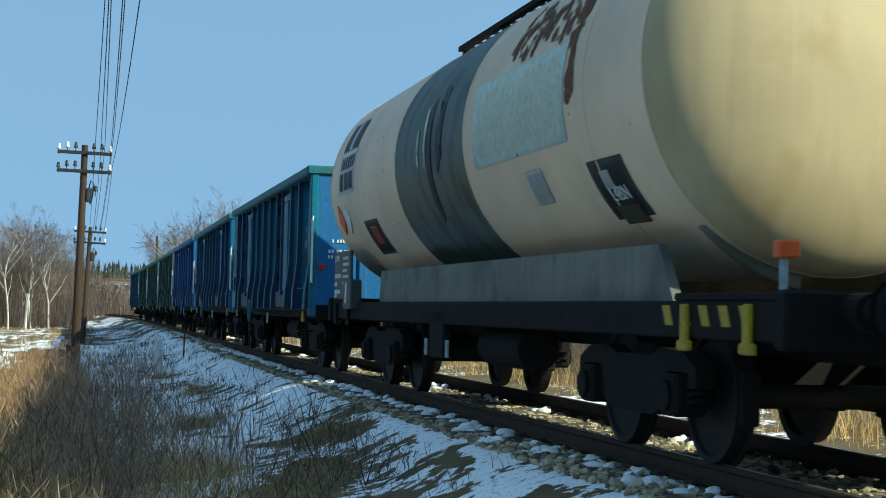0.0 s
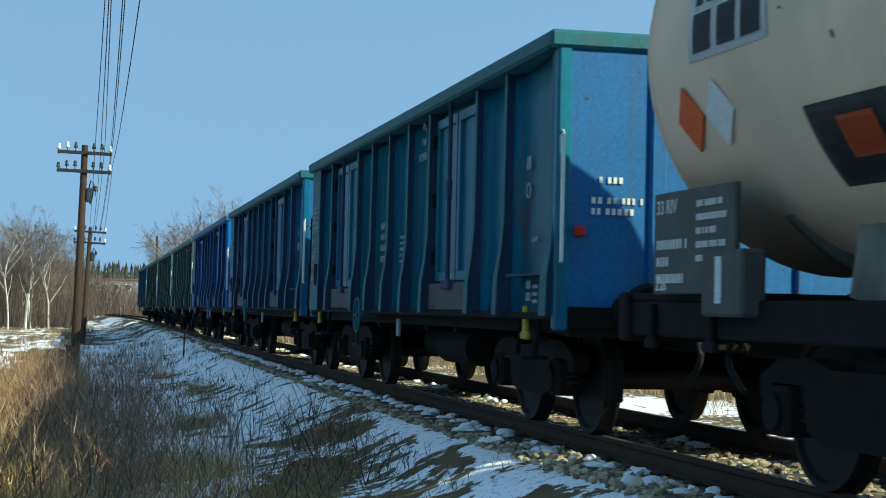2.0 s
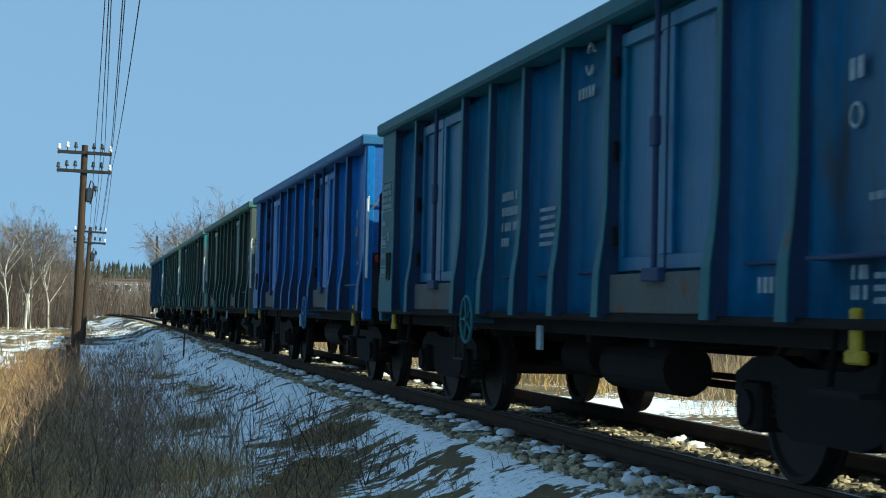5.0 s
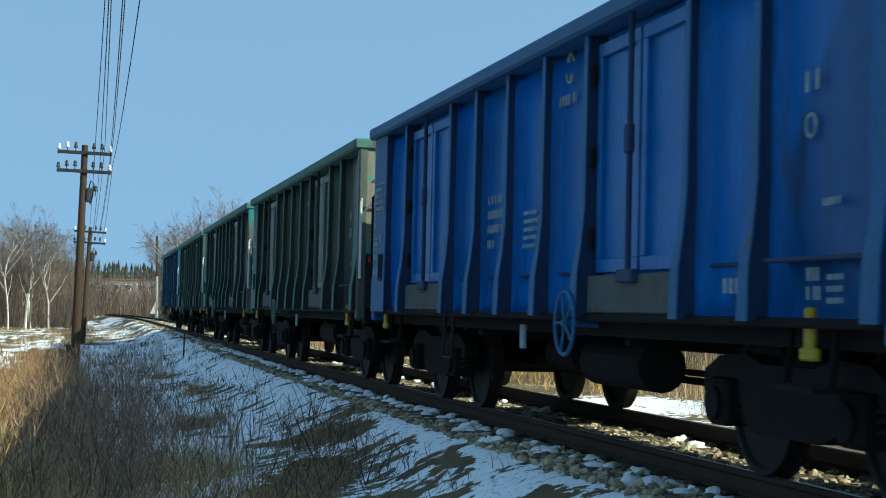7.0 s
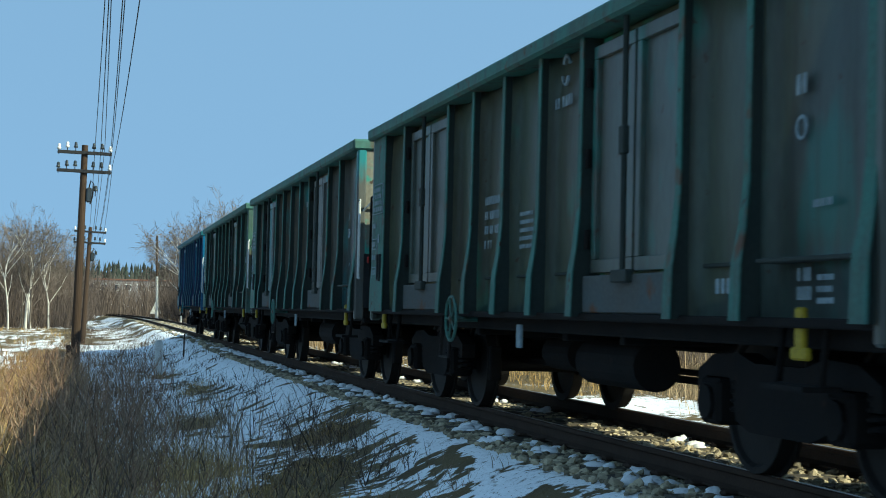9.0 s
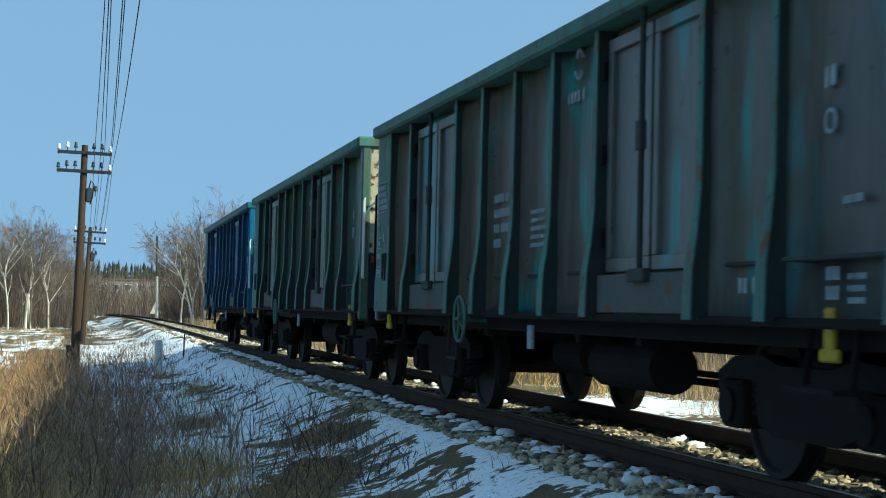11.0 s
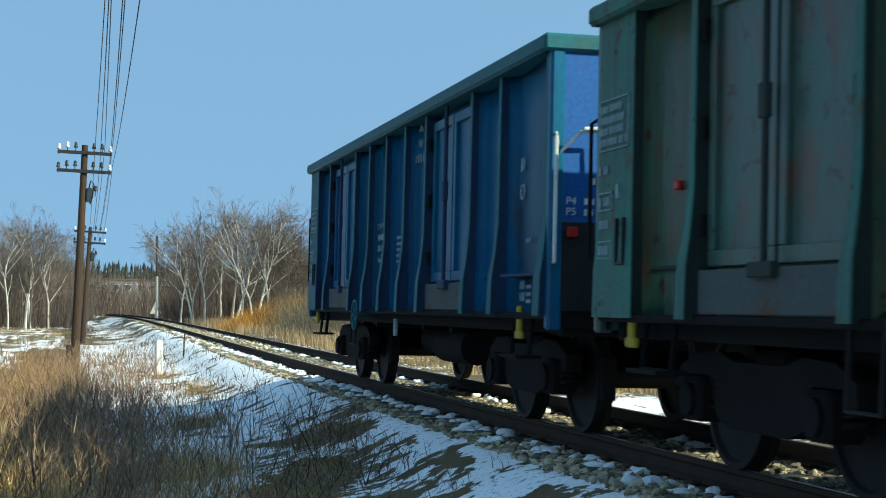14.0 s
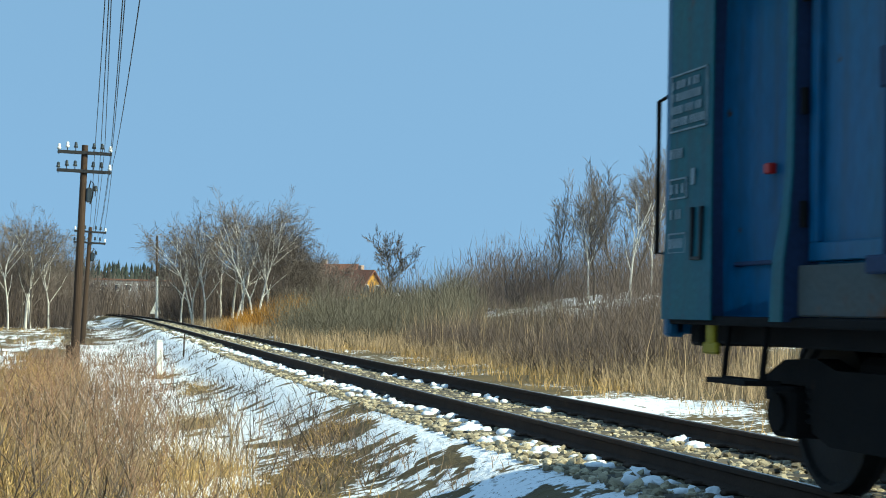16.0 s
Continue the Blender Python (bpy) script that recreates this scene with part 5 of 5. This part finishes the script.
def tree_segments(seed, height, spread, droop, stems, twiggy, girth=0.0155):
    """Limbs of a bare tree: thick ones and twigs apart, as (start, end, radius, radius)."""
    rnd = random.Random(seed)
    thick, thin = [], []

    def grow(p, d, length, rad, level):
        steps = 5 if level == 0 else 3
        for i in range(steps):
            q = p + d * (length / steps)
            r2 = rad * (1 - 0.62 * (i + 1) / steps)
            (thick if level < 2 else thin).append((p, q, rad * (1 - 0.62 * i / steps), r2))
            kids = (0, 1, 2, 3, 4)[i] if level == 0 else 1
            if level < 4:
                for _ in range(kids + (1 if twiggy and level in (1, 2, 3) and rnd.random() < (1.0 if level < 3 else 0.6) else 0)):
                    a = rnd.uniform(0, 6.283)
                    across = d.orthogonal().normalized()
                    side = Matrix.Rotation(a, 3, d) @ across
                    nd = (d * rnd.uniform(0.75, 1.1) + side * spread * rnd.uniform(0.5, 1.2)).normalized()
                    if level >= 1:
                        nd.z += -droop * rnd.random()
                    grow(q, nd.normalized(), length * rnd.uniform(0.36, 0.58), r2 * rnd.uniform(0.45, 0.7), level + 1)
            p = q
            d = (d + Vector((rnd.gauss(0, 0.13), rnd.gauss(0, 0.13), 0.09 if level < 2 else 0.04 - droop * 0.3))).normalized()

    for k in range(stems):
        a = rnd.uniform(0, 6.283)
        tilt = 0.05 if stems == 1 else 0.22
        grow(Vector((0.25 * (k > 0) * math.cos(a), 0.25 * (k > 0) * math.sin(a), -0.15)), Vector((tilt * math.cos(a), tilt * math.sin(a), 1)).normalized(),
             height * rnd.uniform(0.72, 0.85), height * girth, 0)
    return thick, thin


def limbs_mesh(name, segs, sides, mat, least):
    vs, fs = [], []
    for a, b, r0, r1 in segs:
        d = (b - a).normalized()
        u = d.orthogonal().normalized()
        w = d.cross(u)
        k = len(vs)
        for p, r in ((a, max(r0, least)), (b, max(r1, least * 0.8))):
            for i in range(sides):
                t = 2 * math.pi * i / sides
                vs.append(tuple(p + (u * math.cos(t) + w * math.sin(t)) * r))
        for i in range(sides):
            fs.append((k + i, k + (i + 1) % sides, k + sides + (i + 1) % sides, k + sides + i))
    return mesh_from(name, vs, fs, mat)


def bare_tree(name, label, seed, height, spread, droop, stems, bark, twig_r=0.007, twiggy=True):
    thick, thin = tree_segments(seed, height, spread, droop, stems, twiggy)
    t = tagged(new(name), label, "tree", group="bare trees")
    for nm, segs, sides, mat, least in (("trunk", thick, 6, bark, 0.02), ("crown", thin, 3, "twig", twig_r)):
        ob = new(nm, limbs_mesh(nm, segs, sides, mat, least))
        ob.parent = t
    return t


def stand(kind, places):
    """The first of a kind goes to the first place, its copies to the others."""
    for i, (x, y, s, turn) in enumerate(places):
        m = pose(x, y, ground_z(x, y), 0, 0, turn)
        if i == 0:
            kind.matrix_basis = m @ Matrix.Diagonal((s, s, s, 1))
        else:
            copy_thing(kind, m).scale = (s, s, s)


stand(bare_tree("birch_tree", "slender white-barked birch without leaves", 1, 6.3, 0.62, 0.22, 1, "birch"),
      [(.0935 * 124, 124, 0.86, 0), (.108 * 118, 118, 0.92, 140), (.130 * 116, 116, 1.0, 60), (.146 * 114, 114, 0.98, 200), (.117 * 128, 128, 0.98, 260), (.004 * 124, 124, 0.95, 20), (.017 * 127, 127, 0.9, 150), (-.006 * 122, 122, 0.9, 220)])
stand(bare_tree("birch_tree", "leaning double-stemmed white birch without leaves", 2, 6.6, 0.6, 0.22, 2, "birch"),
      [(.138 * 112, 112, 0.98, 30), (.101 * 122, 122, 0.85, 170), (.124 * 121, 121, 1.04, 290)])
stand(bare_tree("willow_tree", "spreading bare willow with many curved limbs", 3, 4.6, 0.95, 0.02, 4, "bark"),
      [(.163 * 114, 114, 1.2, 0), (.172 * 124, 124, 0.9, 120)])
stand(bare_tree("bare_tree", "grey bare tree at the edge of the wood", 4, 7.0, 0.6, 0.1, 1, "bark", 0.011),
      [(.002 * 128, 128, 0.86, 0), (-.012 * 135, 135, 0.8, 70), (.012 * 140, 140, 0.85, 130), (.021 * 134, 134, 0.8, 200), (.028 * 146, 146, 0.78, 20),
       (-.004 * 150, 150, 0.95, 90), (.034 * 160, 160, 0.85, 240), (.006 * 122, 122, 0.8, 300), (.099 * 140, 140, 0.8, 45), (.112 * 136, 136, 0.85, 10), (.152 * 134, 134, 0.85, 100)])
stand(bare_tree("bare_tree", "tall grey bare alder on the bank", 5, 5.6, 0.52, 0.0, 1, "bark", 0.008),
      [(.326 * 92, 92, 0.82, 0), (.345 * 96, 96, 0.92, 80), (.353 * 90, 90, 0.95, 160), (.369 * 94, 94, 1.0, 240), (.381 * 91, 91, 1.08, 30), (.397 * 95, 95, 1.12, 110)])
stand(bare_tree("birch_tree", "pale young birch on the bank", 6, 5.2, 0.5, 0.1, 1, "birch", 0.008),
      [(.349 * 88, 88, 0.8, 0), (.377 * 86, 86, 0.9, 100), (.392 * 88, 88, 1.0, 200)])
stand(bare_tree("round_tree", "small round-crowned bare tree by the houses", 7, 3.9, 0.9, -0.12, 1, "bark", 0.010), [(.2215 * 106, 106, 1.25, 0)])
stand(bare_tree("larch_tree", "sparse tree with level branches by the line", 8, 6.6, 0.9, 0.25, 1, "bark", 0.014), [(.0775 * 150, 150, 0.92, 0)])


# ---- houses and the far skyline ----
def house(name, label, x, y, turn, wide, deep, eaves, ridge, wall):
    h = tagged(new(name), label, "house")
    z = ground_z(x, y) - 0.3
    h.matrix_basis = pose(x, y, z, 0, 0, turn)
    bm = bmesh.new()
    w, d = wide / 2, deep / 2
    prof = [(-w, 0), (w, 0), (w, eaves), (0, ridge), (-w, eaves)]
    a = [bm.verts.new((px, -d, pz)) for px, pz in prof]
    b = [bm.verts.new((px, d, pz)) for px, pz in prof]
    for i in range(5):
        bm.faces.new((a[i], a[(i + 1) % 5], b[(i + 1) % 5], b[i]))
    bm.faces.new(a)
    bm.faces.new(b)
    part("wall", bm, wall, h)
    for s in (-1, 1):
        bm = bmesh.new()
        o = 0.4
        k = (ridge - eaves) / w
        pts = [(s * (w + o), eaves - o * k), (0, ridge), (0, ridge + 0.18), (s * (w + o), eaves - o * k + 0.18)]
        a = [bm.verts.new((px, -d - o, pz + 0.02)) for px, pz in pts]
        b = [bm.verts.new((px, d + o, pz + 0.02)) for px, pz in pts]
        for i in range(4):
            bm.faces.new((a[i], a[(i + 1) % 4], b[(i + 1) % 4], b[i]))
        bm.faces.new(a)
        bm.faces.new(b)
        roof = part("roof", bm, "roof", h)
        if s > 0:
            part("chimney", box((0.6, -0.3, ridge - 0.6), (1.1, 0.2, ridge + 0.7), 0.03), "wall_tan", roof)
    for px in (-w * 0.45, w * 0.45):
        for pz in (1.0, eaves - 0.2):
            win = part("window", box((px - 0.5, -d - 0.04, pz), (px + 0.5, -d - 0.005, pz + 1.1), 0.01), "concrete", h)
            part("pane", box((px - 0.42, -d - 0.06, pz + 0.08), (px + 0.42, -d - 0.045, pz + 1.02)), "glass", win)
    return h


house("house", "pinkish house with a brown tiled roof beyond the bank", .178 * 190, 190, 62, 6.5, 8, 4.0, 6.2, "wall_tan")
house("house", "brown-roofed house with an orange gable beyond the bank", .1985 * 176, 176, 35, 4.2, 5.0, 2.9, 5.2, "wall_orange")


def apartment(x, y, turn):
    h = tagged(new("apartment_block"), "long grey concrete block with rows of windows far away", "building")
    h.matrix_basis = pose(x, y, ground_z(x, y) - 3.2, 0, 0, turn)
    part("wall", box((-13, -5, 0), (13, 5, 8.6), 0.05), "wall_grey", h)
    part("roof", box((-13.3, -5.3, 8.6), (13.3, 5.3, 8.9), 0.05), "roof", h)
    for k in range(11):
        for z in (1.4, 4.0, 6.6):
            win = part("window", box((-12.1 + 2.3 * k, -5.04, z), (-10.9 + 2.3 * k, -5.005, z + 1.3)), "concrete", h)
            part("pane", box((-12.0 + 2.3 * k, -5.06, z + 0.1), (-11.0 + 2.3 * k, -5.045, z + 1.2)), "glass", win)


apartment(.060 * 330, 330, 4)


def far_forest():
    """Spruce tops along the far ridge: tapered crowns of ragged whorls."""
    rnd = random.Random(5)
    vs, fs = [], []
    for i in range(520):
        y = rnd.uniform(430, 620)
        x = y * rnd.uniform(-0.12, 0.16)
        z = ground_z(x, y) + (y - 250) * 0.012 - 0.5
        h = rnd.uniform(9, 14) * (0.8 + 0.25 * noise.noise((x * 0.01, y * 0.01, 2)))
        for k in range(5):
            z0, z1 = z + h * (0.1 + 0.17 * k), z + h * (0.42 + 0.145 * k)
            rad = h * 0.17 * (1 - 0.17 * k)
            b = len(vs)
            for j in range(7):
                a = 6.283 * j / 7 + k
                q = rad * rnd.uniform(0.6, 1.2)
                vs.append((x + q * math.cos(a), y + q * math.sin(a), z0 + rnd.uniform(-.3, .3)))
            vs.append((x, y, z1))
            for j in range(7):
                fs.append((b + j, b + (j + 1) % 7, b + 7))
    tagged(new("far_forest", mesh_from("far_forest", vs, fs, "conifer")), "dark forest along the far ridge", "forest", kind="stuff")


far_forest()


# ---- telegraph line and lineside marks ----
def insulator(parent, x, z, pale):
    bm = bm_tube(bmesh.new(), [(x, 0, z - 0.10), (x + 0.0, -0.03, z - 0.12), (x, -0.05, z - 0.06), (x, -0.05, z + 0.05)], 0.012)
    pin = part("insulator_pin", bm, "wire", parent)
    bm = bmesh.new()
    bm_spin(bm, 0, 0, [(-0.075, 0.02), (-0.07, 0.055), (-0.02, 0.05), (0.0, 0.04), (0.03, 0.045), (0.07, 0.035), (0.085, 0.015)], 12)
    bm.transform(Matrix.Translation((x, -0.05, z + 0.08)) @ Matrix.Rotation(-math.pi / 2, 4, 'Y'))
    part("insulator", bm, "porcelain" if pale else "brown_insulator", pin, "white porcelain insulator" if pale else "dark glazed insulator", True)


def telegraph_pole(label, x, y, top, lean, turn=0):
    p = tagged(new("telegraph_pole"), label, "telegraph pole", group="telegraph line")
    z = ground_z(x, y)
    h = top - z
    p.matrix_basis = pose(x, y, z, 0, lean, turn)
    part("mast", bm_rod(bmesh.new(), (0, 0, -0.3), (0, 0, h), 0.13, 0.085, 14), "pole", p, "tarred round wooden mast")
    for k, (dz, off) in enumerate(((0.22, 0.0), (0.72, 0.02))):
        arm = part("cross_arm", box((-0.72, -0.15, h - dz - 0.045), (0.72, -0.085, h - dz + 0.045), 0.008), "wire", p, "dark steel cross-arm")
        for i, ix in enumerate((-0.68, -0.46, -0.24, 0.24, 0.46, 0.68)):
            insulator(arm, ix, h - dz + 0.12 - (0.06 if i in (0, 5) else 0), i in (0, 1, 5) if k == 0 else i == 5)
    bm = box((0.09, -0.12, h - 1.55), (0.24, 0.06, h - 1.15), 0.03)
    part("junction_box", bm, "brown_insulator", p)
    bm = bm_tube(bmesh.new(), [(0.16, -0.03, h - 1.15), (0.2, -0.06, h - 0.95), (0.28, -0.1, h - 1.05), (0.26, -0.12, h - 1.4), (0.2, -0.1, h - 1.6)], 0.018)
    part("cable_loop", bm, "rubber", p)
    insulator(p, 0.33, h - 1.25, False)
    part("brace_post", bm_rod(bmesh.new(), (-0.14, 0.1, -0.3), (-0.17, 0.1, 0.75), 0.09, 0.075, 10), "pole", p, "short buried stub bolted to the mast")
    return p


telegraph_pole("dark wooden telegraph pole with two insulator arms", 1.49, 46.0, 5.28, 1.0)
telegraph_pole("far wooden telegraph pole with two insulator arms", 2.86, 78.0, 4.50, 2.2)
telegraph_pole("wooden telegraph pole standing close to the lane", -0.05, -6.0, 6.3, 0)


def wire(a, b, sag):
    pts = [Vector(a).lerp(Vector(b), k / 16) - Vector((0, 0, sag * 4 * (k / 16) * (1 - k / 16))) for k in range(17)]
    tagged(part("telegraph_wire", bm_tube(bmesh.new(), pts, 0.0075, 5), "wire", None, "thin dark telegraph wire strung between poles"), category="wire", group="telegraph wires")


for k, (x0, x1, dz) in enumerate(((-0.08, 1.86, -0.05), (-0.16, 2.0, -0.5), (-0.22, 2.12, -0.05), (-0.1, 2.26, -0.5), (-0.08, 2.32, -0.05), (0.2, 2.34, -0.52))):
    wire((x0, -6.0, 6.2 + 0.5 * dz), (x1, 45.9, 5.28 + dz), 0.55 + 0.05 * k)
    wire((x1, 45.9, 5.28 + dz), (3.02 + 0.115 * k, 77.9, 4.45 + dz * 0.95), 0.35)

mark = tagged(new("marker_post"), "white limewashed concrete marker post in the snow", "marker post")
mark.matrix_basis = pose(3.38, 41.5, ground_z(3.38, 41.5), 0, -1.5, 12)
part("shaft", box((-0.085, -0.085, -0.2), (0.085, 0.085, 0.82), 0.02), "concrete", mark)
part("cap", box((-0.075, -0.075, 0.821), (0.075, 0.075, 0.86), 0.015), "concrete", mark)
rod = tagged(new("steel_rod"), "thin rusty steel rod standing in the snow", "post")
rod.matrix_basis = pose(4.5, 47.0, ground_z(4.5, 47.0))
part("shaft", bm_rod(bmesh.new(), (0, 0, -0.2), (0.01, 0, 0.66), 0.022, 0.02, 8), "rail", rod)
board = tagged(new("lineside_board"), "white triangular lineside board on a short post", "sign")
bx, by = track_x(150) + 2.4, 150.0
board.matrix_basis = pose(bx, by, ground_z(bx, by))
part("post", bm_rod(bmesh.new(), (0, 0, -0.2), (0, 0, 1.1), 0.05, None, 8), "concrete", board)
bm = bmesh.new()
q = [(-0.5, 0.6), (0.5, 0.6), (0, 1.75)]
a = [bm.verts.new((px, -0.07, pz)) for px, pz in q]
b = [bm.verts.new((px, -0.055, pz)) for px, pz in q]
bm.faces.new(a)
bm.faces.new(b)
for i in range(3):
    bm.faces.new((a[i], a[(i + 1) % 3], b[(i + 1) % 3], b[i]))
part("plate", bm, "concrete", board)
line_pole = tagged(new("line_pole"), "slender pole with a whitened lower half", "post")
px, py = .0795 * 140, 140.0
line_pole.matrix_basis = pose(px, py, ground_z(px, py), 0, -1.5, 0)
part("upper_mast", bm_rod(bmesh.new(), (0, 0, 3.6), (0, 0, 7.0), 0.10, 0.08, 10), "pole", line_pole)
part("lower_mast", bm_rod(bmesh.new(), (0, 0, -0.2), (0, 0, 3.598), 0.12, 0.10, 10), "concrete", line_pole, "whitewashed lower half")
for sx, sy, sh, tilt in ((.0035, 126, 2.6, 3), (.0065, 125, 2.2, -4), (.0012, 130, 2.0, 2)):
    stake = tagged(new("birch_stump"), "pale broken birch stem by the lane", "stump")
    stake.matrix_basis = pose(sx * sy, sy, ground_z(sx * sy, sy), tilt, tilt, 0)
    part("stem", bm_rod(bmesh.new(), (0, 0, -0.2), (0, 0, sh), 0.10, 0.07, 8), "birch", stake)
    part("snag", bm_rod(bmesh.new(), (0, 0, sh * 0.8), (0.35, 0, sh + 0.35), 0.05, 0.02, 6), "birch", stake)


# ---- what moves ----
def far_end(t):
    """How far along the line the rear end of the train is."""
    return float(np.polyval(TRAIN_LINE, t))


def on_track(y, reach=4.5):
    xa, xb = track_x(y - reach), track_x(y + reach)
    return pose((xa + xb) / 2, y, 0, 0, 0, -math.degrees(math.atan2(xb - xa, 2 * reach)))


def motions():
    times = [0.5 * i for i in range(33)]
    fine = [i / 15 for i in range(241)]
    start = far_end(0)
    for thing, behind in TRAIN:
        walk(thing, [(t, on_track(far_end(t) - behind)) for t in times])
        for bogie in thing.children:
            for ws in bogie.children:
                if ws.name.startswith("wheelset"):
                    home = Matrix(ws.matrix_basis)
                    walk(ws, [(t, home @ Matrix.Rotation((start - far_end(t)) / 0.46, 4, 'X')) for t in fine])


motions()
